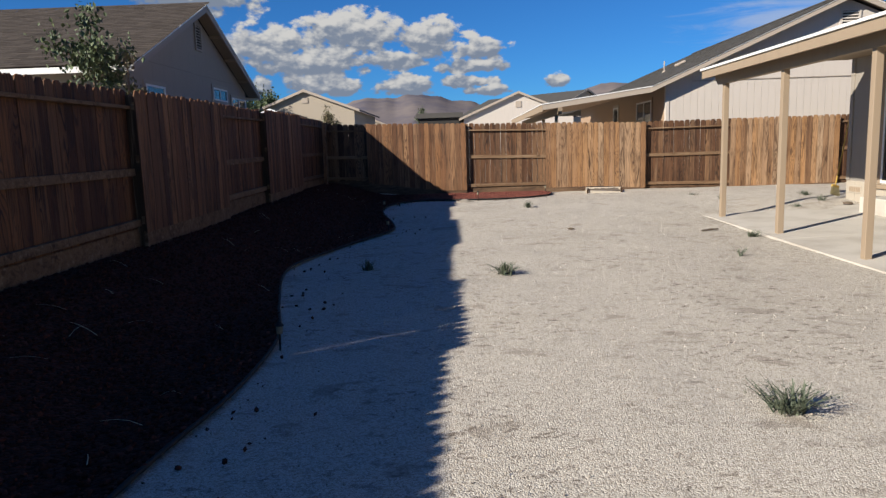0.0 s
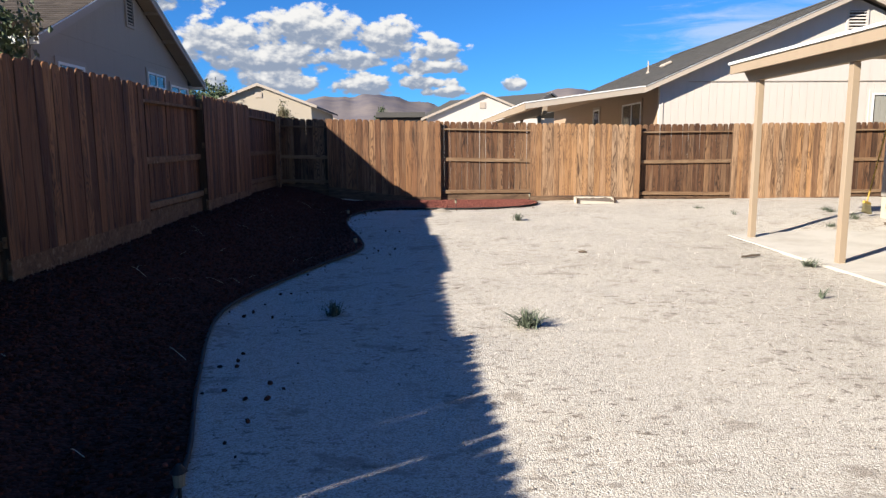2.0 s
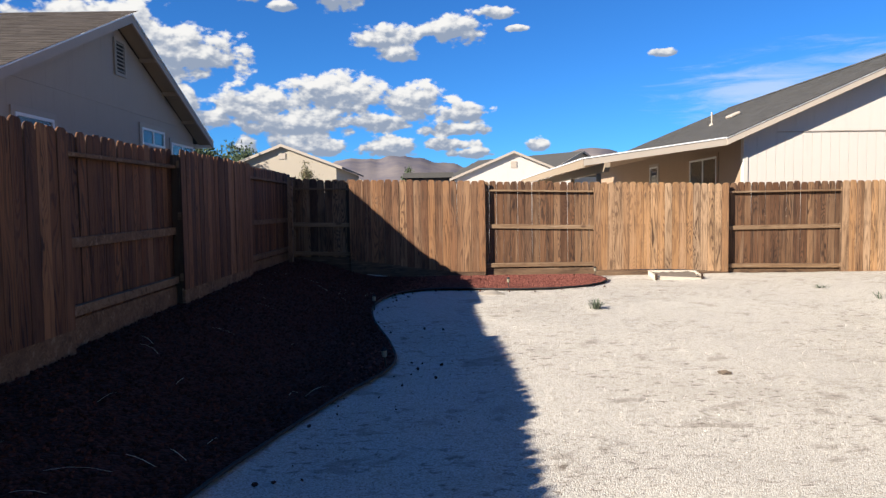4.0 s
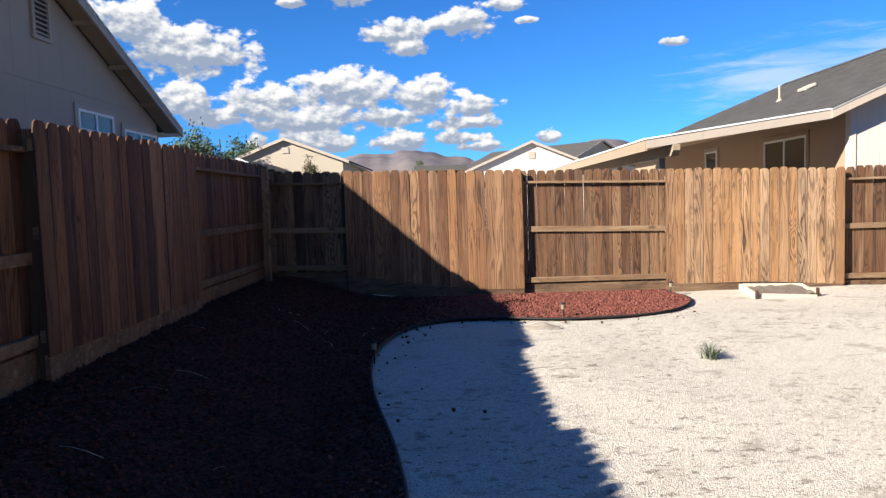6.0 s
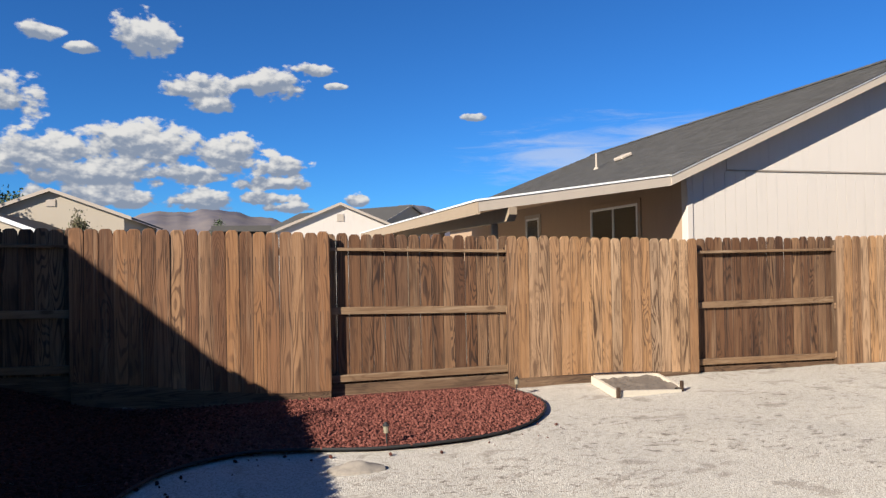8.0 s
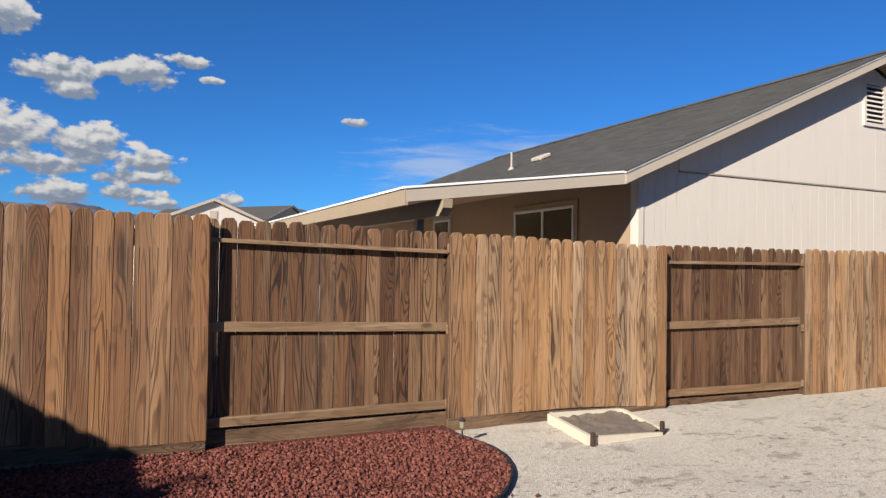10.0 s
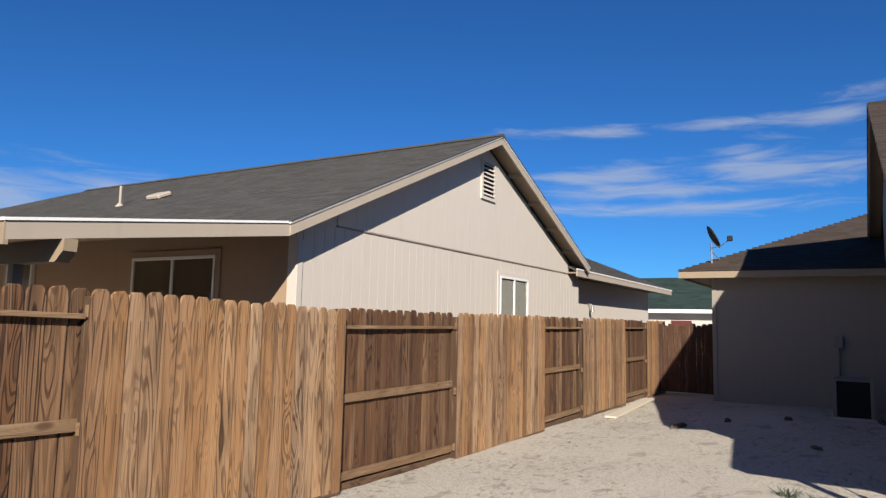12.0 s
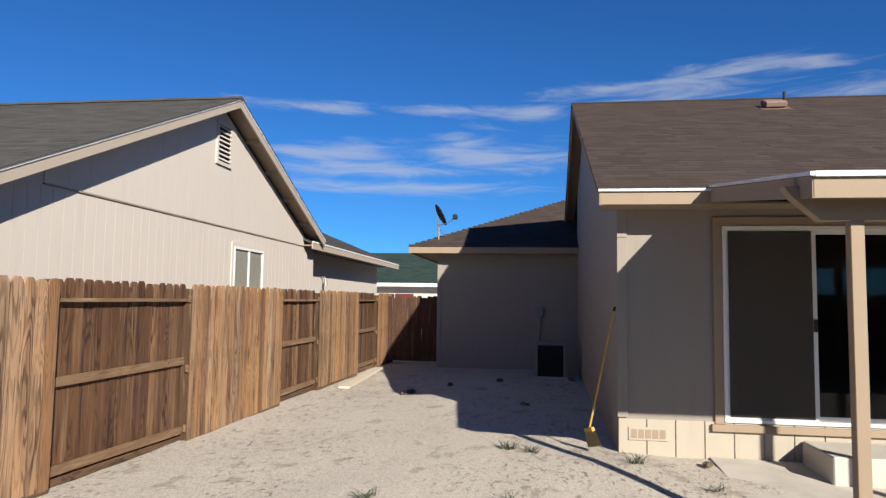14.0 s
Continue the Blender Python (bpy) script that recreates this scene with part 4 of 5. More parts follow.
    part("drip_edge", box((w0 - 0.02, y0 + 0.055, wz - 0.02), (w1 + 0.02, y0 + 0.085, wz + 0.012)), M_DRIP, wing)
    part("soffit", box((w0, y0 + 0.1, wz - 0.10), (w1, wy + 0.57, wz - 0.07)), M_SOFFIT, wing)
    lamp = part("wall_lamp", bmesh.new(), M_METAL, h, "small bronze wall lamp")
    bm = bmesh.new()
    tube(bm, [(18.3, wy + 0.43, 2.45), (18.3, wy + 0.33, 2.47), (18.3, wy + 0.28, 2.40)], 0.02, 6)
    tube(bm, [(18.3, wy + 0.28, 2.42), (18.3, wy + 0.28, 2.24)], 0.035, 8, 0.06)
    bm.to_mesh(lamp.data)
    bm.free()
    # plumbing vents and a low ridge-less attic vent on the slope
    def on_roof(x):
        return ze + PITCH * (x - xe)
    for x, y, hh in ((7.95, 26.5, 0.42), (6.2, 33.5, 0.35)):
        bm = bmesh.new()
        tube(bm, [(x, y, on_roof(x) - 0.02), (x, y, on_roof(x) + hh)], 0.026, 8)
        tube(bm, [(x, y, on_roof(x) - 0.01), (x, y, on_roof(x) + 0.07)], 0.10, 8, 0.04)
        part("vent_pipe", bm, M_TRIM_N, h, "pale plumbing vent pipe")
    bm = bmesh.new()
    m = pose(8.35, 25.85, on_roof(8.35) + 0.05, 0, -23.4, 0)
    add_box(bm, (-0.17, -0.2, -0.03), (0.17, 0.2, 0.07), 0.03, m)
    add_box(bm, (-0.22, -0.26, -0.05), (0.22, 0.26, -0.03), 0.0, m)
    part("roof_vent", bm, M_TRIM_N, h, "low pale roof vent")
    return h


build_back_neighbour()


def build_left_neighbour():
    h = empty("taupe_house", "taupe sided house with tan shingle roof beyond the fence", "house")
    ye, yr, yo = 13.5, 17.95, 22.4
    ze, zr = 3.30, 5.27
    x1, xw, x0 = -6.40, -6.75, -24.0
    sl = (zr - ze) / (yr - ye)
    bm = bmesh.new()
    prism(bm, [(ye + 0.45, 0), (yo - 0.4, 0), (yo - 0.4, 3.38), (yr, zr - 0.12), (ye + 0.45, 3.38)], 0, xw - 0.16, xw - 0.012)
    add_box(bm, (x0, ye + 0.45, 0), (xw - 0.16, ye + 0.6, 3.3))
    part("wall", bm, M_SIDING_L, h)
    line = lambda y: min(ze + sl * (y - ye), ze + sl * (yo - y)) - 0.16
    siding("siding", h, 0, xw - 0.012, 1, ye + 0.5, yo - 0.4, 0.3, lambda y: min(3.5, line(y)), M_SIDING_L, 0.61, 0.006, 0.001)
    siding("gable_siding", h, 0, xw - 0.012, 1, ye + 0.9, yo - 0.9, 3.54, lambda y: max(3.55, line(y)), M_SIDING_L, 0.61, 0.010, 0.001)
    roof = part("roof", bmesh.new(), M_ROOF_L, h)
    bm = bmesh.new()
    roof_slab(bm, [(x1, ye, ze), (x0, ye, ze), (x0, yr, zr), (x1, yr, zr)], 0.05)
    roof_slab(bm, [(x1, yo, ze), (x0, yo, ze), (x0, yr, zr), (x1, yr, zr)], 0.05)
    bm.to_mesh(roof.data)
    bm.free()
    shingles("shingles", roof, (x1 + 0.03, ye - 0.03, ze), (x0, ye - 0.03, ze), (0, 1, sl), 4.83 * math.hypot(1, sl), 0, 0, M_ROOF_L)
    for y in (ye, yo):
        bm = bmesh.new()
        beam_between(bm, (x1 + 0.02, y, ze - 0.01), (x1 + 0.02, yr, zr - 0.01), (-1, 0, 0), 0.035, 0.15)
        part("rake_board", bm, M_TRIM_L, h)
        bm = bmesh.new()
        beam_between(bm, (x1 + 0.035, y, ze + 0.012), (x1 + 0.035, yr, zr + 0.02), (-1, 0, 0), 0.03, 0.022)
        part("drip_edge", bm, M_DRIP, h)
        bm = bmesh.new()
        roof_slab(bm, [(x1 - 0.02, y, ze - 0.062), (x1 - 0.02, yr, zr - 0.062), (xw, yr, zr - 0.062), (xw, y, ze - 0.062)], 0.012)
        part("soffit", bm, M_SOFFIT, h)
        s = 1 if y == ye else -1
        part("eave_board", box((x0, min(y, y - s * 0.02), ze - 0.15), (x1 + 0.02, max(y, y - s * 0.02) + 0.012, ze - 0.03)), M_WHITE, h)
    for i in range(1, 4):
        y = lerp(yo, yr, i / 4)
        part("lookout", box((xw, y - 0.02, line(y) - 0.01), (x1 - 0.02, y + 0.02, line(y) + 0.07)), M_SOFFIT, h)
    louvre(h, 0, xw + 0.004, 18.15, 4.22, 4.80, 0.34, 1, M_TRIM_L)
    window(h, 0, xw, (19.0, 2.95), (20.15, 3.30), M_TRIM_L, sign=1, half=True)
    window(h, 0, xw, (20.55, 2.60), (21.9, 3.13), M_TRIM_L, sign=1, blind=True)
    window(h, 0, xw, (14.75, 2.2), (15.75, 3.03), M_TRIM_L, sign=1, blind=True, mull=False)
    return h


build_left_neighbour()


# the house that the yard belongs to
def build_home():
    h = empty("family_house", "beige grooved-siding house with brown shingle roof and patio cover", "house")
    X, Y = 7.785, 13.475
    xe, xr, xo = 7.32, 14.17, 21.0
    ze, zr = 3.055, 3.055 + PITCH * 6.85
    yr = 13.71                                   # outer face of the rake
    ys = -9.0
    # walls
    bm = bmesh.new()
    sy0, sy1, sz0, sz1 = 10.41, 12.34, 0.548, 2.716
    lo_x, hi_x = X + 0.012, X + 0.15
    outline = [(ys, 0.0), (Y - 0.15, 0.0), (Y - 0.15, 3.0), (ys, 3.0)]
    hole = [(sy0, sz0), (sy1, sz0), (sy1, sz1), (sy0, sz1)]
    shells = []
    for x in (lo_x, hi_x):
        o_ = [bm.verts.new((x, *q)) for q in outline]
        h_ = [bm.verts.new((x, *q)) for q in hole]
        shells.append((o_, h_))
        for k in range(4):
            bm.faces.new((o_[k], o_[(k + 1) % 4], h_[(k + 1) % 4], h_[k]))
    for ring_a, ring_b in zip(*shells):
        for k in range(4):
            bm.faces.new((ring_a[k], ring_a[(k + 1) % 4], ring_b[(k + 1) % 4], ring_b[k]))
    bmesh.ops.recalc_face_normals(bm, faces=bm.faces[:])
    part("wall", bm, M_SIDING, h)
    bm = bmesh.new()
    prism(bm, [(X + 0.012, 0.0), (17.2, 0.0), (17.2, ze + PITCH * (xo - 17.2) - 0.12), (xr, zr - 0.12), (X + 0.012, ze + PITCH * (X - xe) - 0.1)], 1, Y - 0.15, Y - 0.008)
    part("gable_wall", bm, M_SIDING, h)
    siding("siding", h, 0, X + 0.012, -1, sy1 + 0.12, Y - 0.08, 0.575, lambda y: 2.98, M_SIDING, 0.203, 0.002, 0.0010)
    siding("siding", h, 0, X + 0.012, -1, ys, sy0 - 0.12, 0.575, lambda y: 2.98, M_SIDING, 0.203, 0.002, 0.0010)
    siding("siding", h, 0, X + 0.012, -1, sy0 - 0.12, sy1 + 0.12, sz1 + 0.1, lambda y: 2.98, M_SIDING, 0.203, 0.002, 0.0010)
    ln = lambda x: min(ze + PITCH * (x - xe), ze + PITCH * (xo - x)) - 0.15
    siding("side_siding", h, 1, Y - 0.012, 1, X + 0.09, 17.0, 0.2, lambda x: min(2.9, ln(x)), M_SIDING, 0.203, 0.002, 0.0010)
    siding("gable_siding", h, 1, Y - 0.012, 1, X + 0.4, 17.0, 2.93, lambda x: max(2.94, ln(x)), M_SIDING, 0.203, 0.002, 0.0010)
    bm = bmesh.new()
    add_box(bm, (X - 0.016, Y - 0.10, 0.56), (X + 0.03, Y + 0.012, 2.58), 0.004)
    add_box(bm, (X - 0.016, Y - 0.10, 2.583), (X + 0.03, Y + 0.012, 2.96), 0.004)
    part("corner_board", bm, M_SIDING, h)
    # skirting of cement panels with vertical joints
    y = Y + 0.004
    while y > 6.0:
        a = max(y - 0.31, 6.0)
        bm = box((X - 0.006, a + 0.005, 0.0), (X + 0.012, y - 0.005, 0.548), 0.003)
        part("skirt_panel", bm, M_SKIRT, h)
        y = a
    vent = new("crawl_vent")
    vent.parent = h
    part("frame", box((X - 0.018, 12.94, 0.315), (X - 0.006, 13.37, 0.46), 0.003), M_SKIRT, vent)
    for i in range(5):
        part("slot", box((X - 0.022, 12.97 + i * 0.077, 0.34), (X - 0.0185, 13.03 + i * 0.077, 0.435)), M_TRIM, vent)
    # sliding door
    s = new("sliding_door")
    s.parent = h
    bm = bmesh.new()
    add_box(bm, (X - 0.02, sy0 - 0.10, sz1), (X + 0.02, sy1 + 0.10, sz1 + 0.10), 0.003)
    add_box(bm, (X - 0.02, sy1, sz0 - 0.02), (X + 0.02, sy1 + 0.10, sz1), 0.003)
    add_box(bm, (X - 0.02, sy0 - 0.10, sz0 - 0.02), (X + 0.02, sy0, sz1), 0.003)
    part("casing", bm, M_TRIM, s)
    part("sill", box((X - 0.05, sy0 - 0.12, sz0 - 0.10), (X + 0.012, sy1 + 0.14, sz0 - 0.022), 0.004), M_TRIM, s)
    bm = bmesh.new()
    for a in ((sy0, sz0, sy1, sz0 + 0.04), (sy0, sz1 - 0.04, sy1, sz1), (sy0, sz0 + 0.04, sy0 + 0.04, sz1 - 0.04), (sy1 - 0.04, sz0 + 0.04, sy1, sz1 - 0.04)):
        add_box(bm, (X - 0.03, a[0], a[1]), (X + 0.07, a[2], a[3]), 0.003)
    part("frame", bm, M_WHITE, s, "white door frame")
    ym = (sy0 + sy1) / 2
    for nm, a, b, dx in (("sash", ym - 0.02, sy1 - 0.04, -0.012), ("sash", sy0 + 0.04, ym + 0.03, 0.028)):
        bm = bmesh.new()
        for q in ((a, sz0 + 0.04, b, sz0 + 0.09), (a, sz1 - 0.09, b, sz1 - 0.04), (a, sz0 + 0.09, a + 0.05, sz1 - 0.09), (b - 0.05, sz0 + 0.09, b, sz1 - 0.09)):
            add_box(bm, (X + dx, q[0], q[1]), (X + dx + 0.03, q[2], q[3]), 0.003)
        sash = part(nm, bm, M_WHITE, s)
        part("pane", box((X + dx + 0.012, a + 0.05, sz0 + 0.09), (X + dx + 0.018, b - 0.05, sz1 - 0.09)), M_GLASS, sash).visible_shadow = False
    part("insect_screen", box((X - 0.024, ym + 0.03, sz0 + 0.06), (X - 0.021, sy1 - 0.06, sz1 - 0.06)), M_SCREEN, s, "grey mesh insect screen").visible_shadow = False
    bm = bmesh.new()
    add_box(bm, (X - 0.04, ym - 0.01, 1.55), (X - 0.012, ym + 0.025, 1.69), 0.006)
    part("latch", bm, M_BLACK, s, "black door latch")
    # dark room behind the door
    bm = bmesh.new()
    add_box(bm, (X + 3.0, sy0 - 1.5, 0.5), (X + 3.05, sy1 + 0.9, 2.95))
    add_box(bm, (X + 0.16, sy0 - 1.5, 0.5), (X + 3.0, sy1 + 0.9, 0.56))
    add_box(bm, (X + 0.16, sy0 - 1.5, 2.95), (X + 3.0, sy1 + 0.9, 3.0))
    add_box(bm, (X + 0.16, sy1 + 0.9, 0.5), (X + 3.0, sy1 + 0.95, 3.0))
    add_box(bm, (X + 0.16, sy0 - 1.55, 0.5), (X + 3.0, sy0 - 1.5, 3.0))
    part("room", bm, M_SIDING_L, h)
    # main roof
    roof = part("roof", bmesh.new(), M_ROOF, h)
    bm = bmesh.new()
    roof_slab(bm, [(xe, yr, ze), (xr, yr, zr), (xr, ys, zr), (xe, ys, ze)], 0.05)
    roof_slab(bm, [(xo, yr, ze), (xr, yr, zr), (xr, ys, zr), (xo, ys, ze)], 0.05)
    bm.to_mesh(roof.data)
    bm.free()
    shingles("shingles", roof, (xe - 0.03, ys + 8, ze), (xe - 0.03, yr + 0.03, ze), (1, 0, PITCH), 6.88 * PL, 0, 0, M_ROOF)
    bm = bmesh.new()
    yy = yr
    while yy > 0:
        prism(bm, [(xr - 0.13, zr - 0.03), (xr, zr + 0.03), (xr + 0.13, zr - 0.03)], 1, yy, yy - 0.2)
        yy -= 0.21
    tagged(part("ridge_cap", bm, M_ROOF, roof), kind="stuff")
    for x in (xe, xo):
        bm = bmesh.new()
        beam_between(bm, (x, yr + 0.01, ze - 0.012), (xr, yr + 0.01, zr - 0.012), (0, -1, 0), 0.035, 0.15)
        part("rake_board", bm, M_TRIM, h)
        bm = bmesh.new()
        beam_between(bm, (x, yr + 0.03, ze + 0.01), (xr, yr + 0.03, zr + 0.02), (0, -1, 0), 0.03, 0.022)
        part("drip_edge", bm, M_ROOF, h)
        bm = bmesh.new()
        roof_slab(bm, [(x, yr - 0.03, ze - 0.062), (xr, yr - 0.03, zr - 0.062), (xr, Y, zr - 0.062), (x, Y, ze - 0.062)], 0.012)
        part("soffit", bm, M_SOFFIT, h)
    part("eave_board", box((xe - 0.005, 12.55, ze - 0.155), (xe + 0.03, yr, ze - 0.012)), M_TRIM, h)
    part("drip_edge", box((xe - 0.035, 12.5, ze - 0.014), (xe - 0.002, yr + 0.02, ze + 0.012)), M_DRIP, h)
    part("eave_soffit", box((xe + 0.03, 5.0, ze - 0.15), (X + 0.02, yr - 0.04, ze - 0.13)), M_SOFFIT, h)
    bm = bmesh.new()
    m = pose(12.9, 10.12, ze + PITCH * (12.9 - xe) + 0.06, 0, -23.4, 0)
    add_box(bm, (-0.16, -0.19, -0.02), (0.16, 0.19, 0.09), 0.02, m)
    add_box(bm, (-0.24, -0.26, -0.06), (0.24, 0.26, -0.035), 0.0, m)
    part("roof_vent", bm, M_GREENBOX, h, "low brown roof vent")
    bm = bmesh.new()
    tube(bm, [(13.9, 9.6, zr - 0.3), (13.9, 9.6, zr + 0.06)], 0.03, 8)
    part("vent_pipe", bm, M_BLACK, h)
    # patio cover
    px, pz, py = 4.55, 2.70, 12.55
    pat = part("patio_roof", bmesh.new(), M_ROOF, h)
    bm = bmesh.new()
    roof_slab(bm, [(px, py, pz), (xe + 0.25, py, ze + 0.06), (xe + 0.25, 3.2, ze + 0.06), (px, 3.2, pz)], 0.04)
    bm.to_mesh(pat.data)
    bm.free()
    bm = bmesh.new()
    beam_between(bm, (px, py + 0.01, pz - 0.012), (xe + 0.05, py + 0.01, ze + 0.02), (0, -1, 0), 0.035, 0.15)
    part("side_fascia", bm, M_TRIM, pat)
    bm = bmesh.new()
    beam_between(bm, (px - 0.03, py + 0.03, pz + 0.014), (xe, py + 0.03, ze + 0.05), (0, -1, 0), 0.03, 0.028)
    add_box(bm, (px - 0.035, 3.2, pz - 0.02), (px, py, pz + 0.016))
    part("drip_edge", bm, M_DRIP, pat, "white metal drip edge")
    part("front_fascia", box((px - 0.005, 3.2, pz - 0.16), (px + 0.033, py, pz - 0.02)), M_TRIM, pat)
    bm = bmesh.new()
    add_box(bm, (px + 0.033, 3.2, pz - 0.075), (px + 0.035, py - 0.04, pz - 0.05))
    part("trim_strip", bm, M_TRIM, pat)
    bm = bmesh.new()
    bx, bz = 4.85, 2.56
    prism(bm, [(12.66, bz + 0.10), (12.60, bz + 0.02), (12.42, bz - 0.14), (3.3, bz - 0.14), (3.3, bz + 0.10)], 0, bx - 0.06, bx + 0.05)
    part("beam", bm, M_TRIM, pat)
    for i in range(15):
        y = 12.2 - i * 0.61
        bm = bmesh.new()
        beam_between(bm, (px + 0.035, y, pz - 0.045), (xe + 0.2, y, ze + 0.01), (0, 1, 0), 0.04, 0.09)
        part("rafter", bm, M_SOFFIT, pat)
    for y in (12.18, 9.93, 7.69, 5.45, 3.4):
        z0 = 0.0 + 0.02 * (y - 12.18)
        post = part("post", box((-0.045, -0.045, 0), (0.045, 0.045, 2.42 - z0), 0.004), M_TRIM, pat)
        post.location = (bx, y, z0)
    # wing with the hipped roof at the end of the side yard
    W, wy = 17.0, 16.95
    bm = bmesh.new()
    add_box(bm, (W, Y - 0.15, 0), (W + 0.15, wy, 3.08))
    add_box(bm, (W + 0.15, wy - 0.15, 0), (25, wy, 3.08))
    part("wing_wall", bm, M_SIDING, h)
    part("corner_board", box((W - 0.018, wy - 0.09, 0.15), (W + 0.03, wy + 0.012, 3.05), 0.004), M_SIDING, h)
    e, ez, ey = 16.55, 3.19, 17.62
    wing = part("wing_roof", bmesh.new(), M_ROOF, h)
    bm = bmesh.new()
    roof_slab(bm, [(e, ey, ez), (e, Y - 3, ez), (e + 5.5, Y - 3, ez + PITCH * 5.5), (e + 5.5, ey - 5.5, ez + PITCH * 5.5)], 0.05)
    roof_slab(bm, [(e, ey, ez), (27, ey, ez), (27, ey - 5.5, ez + PITCH * 5.5), (e + 5.5, ey - 5.5, ez + PITCH * 5.5)], 0.05)
    bm.to_mesh(wing.data)
    bm.free()
    shingles("shingles", wing, (e - 0.02, ey + 0.02, ez), (e - 0.02, Y - 1.5, ez), (1, 0, PITCH), 4.2 * PL, 1 / PL, 0, M_ROOF)
    part("eave_board", box((e - 0.005, Y + 0.0, ez - 0.16), (e + 0.03, ey + 0.005, ez - 0.01)), M_TRIM, wing)
    part("eave_board", box((e + 0.03, ey - 0.03, ez - 0.16), (26.5, ey + 0.005, ez - 0.01)), M_TRIM, wing)
    part("soffit", box((e + 0.03, Y, ez - 0.13), (W, ey - 0.03, ez - 0.11)), M_SOFFIT, wing)
    part("soffit", box((W, wy, ez - 0.13), (25, ey - 0.03, ez - 0.11)), M_SOFFIT, wing)
    return h


build_home()


# ---- beyond the yard ----
def build_gate():
    g = empty("side_gate", "board gate closing the narrow side yard, darkened for its shade", "gate")
    r = random.Random(2)
    X = 17.9
    me = picket_mesh("board", 0.14, 1.72, M_DARKP, 3)
    y = 16.95
    while y < 18.35:
        ob = new("board", me)
        ob.parent = g
        ob.matrix_basis = pose(X + r.uniform(-0.004, 0.004), y + 0.075, 0.25, 0, 0, 90 + r.uniform(-1, 1)) @ Matrix.Diagonal((0.96, 1, r.uniform(0.97, 1.02), 1))
        y += 0.137
    for z in (0.5, 1.1, 1.75):
        board("rail", (X + 0.0, 16.95, z), (X + 0.04, 18.38, z + 0.09), M_DARKP, g)
    board("post", (X - 0.02, 16.97, 0.1), (X + 0.07, 17.06, 2.0), M_DARKP, g)
    return g


build_gate()


def far_house(name, label, at, turn, width, depth, wall_h, rise, wall, roof_mat, trim, vent=True):
    """A gabled house seen far off: gable towards its own -y."""
    h = empty(name, label, "house")
    h.matrix_basis = pose(*at, 0, 0, turn)
    w2, o = width / 2, 0.45
    bm = bmesh.new()
    prism(bm, [(-w2 + o, -0.5), (w2 - o, -0.5), (w2 - o, wall_h), (0, wall_h + rise - 0.15), (-w2 + o, wall_h)], 1, 0.3, depth)
    part("wall", bm, wall, h)
    roof = part("roof", bmesh.new(), roof_mat, h)
    bm = bmesh.new()
    for s in (-1, 1):
        roof_slab(bm, [(s * w2, 0, wall_h), (0, 0, wall_h + rise), (0, depth, wall_h + rise), (s * w2, depth, wall_h)], 0.12)
    bm.to_mesh(roof.data)
    bm.free()
    for s in (-1, 1):
        bm = bmesh.new()
        beam_between(bm, (s * w2, -0.03, wall_h + 0.02), (0, -0.03, wall_h + rise + 0.02), (0, 1, 0), 0.04, 0.20)
        part("rake_board", bm, trim, h)
    if vent:
        part("gable_vent", box((-0.25, 0.25, wall_h + rise * 0.38), (0.25, 0.3, wall_h + rise * 0.62)), trim, h)
    return h


def polar(az, dist):
    return -0.5 + dist * math.sin(radians(az)), 3.2 + dist * math.cos(radians(az))


x, y = polar(-12.6, 52)
far_house("far_house", "pale tan gabled house in the distance", (x, y, 0.3), 0, 8.6, 14, 4.25, 1.65, M_SIDING_F, M_ROOF_N, M_TRIM_N)
x, y = polar(-15.6, 44)
far_house("far_house", "low pale gabled wing in the distance", (x, y, 0.3), 0, 4.6, 9, 3.05, 0.95, M_SIDING_F, M_ROOF_L, M_DRIP, False)
x, y = polar(5.9, 58)
far_house("far_house", "pale gabled house with grey roof in the distance", (x, y, 0.3), 0, 10.5, 14, 3.55, 2.2, M_SIDING_N, M_ROOF_N, M_TRIM_N)
x, y = polar(11.5, 75)
far_house("far_house", "grey roofed house in the distance", (x, y, 0.3), 40, 12, 16, 4.4, 2.5, M_SIDING_F, M_ROOF_N, M_TRIM_N)
x, y = polar(-7.3, 70)
far_house("far_house", "small pale gabled house in the distance", (x, y, 0.3), 0, 6, 10, 3.3, 1.2, M_SIDING_F, M_ROOF_N, M_TRIM_N)


def build_green_house():
    h = empty("green_roofed_house", "house with dark green shingle roof behind the gate", "house")
    x = 40.0
    bm = bmesh.new()
    add_box(bm, (x + 0.6, 15, 0), (x + 0.75, 34, 2.9))
    part("wall", bm, M_SIDING_N, h)
    part("entry", box((x + 0.5, 22.0, 0.1), (x + 0.6, 23.1, 2.3)), plain("red_door_paint", (0.10, 0.02, 0.016), 0.6), h, "dark red front door")
    roof = part("roof", bmesh.new(), M_ROOF_G, h)
    bm = bmesh.new()
    roof_slab(bm, [(x, 14, 2.95), (x, 35, 2.95), (x + 6, 35, 5.15), (x + 6, 14, 5.15)], 0.08)
    bm.to_mesh(roof.data)
    bm.free()
    shingles("shingles", roof, (x, 14, 2.95), (x, 35, 2.95), (1, 0, 2.2 / 6), 6.3, 0, 0, M_ROOF_G, 0.5, 0.2)
    part("eave_board", box((x - 0.05, 14, 2.72), (x, 35, 2.93)), M_WHITE, h)
    return h


build_green_house()


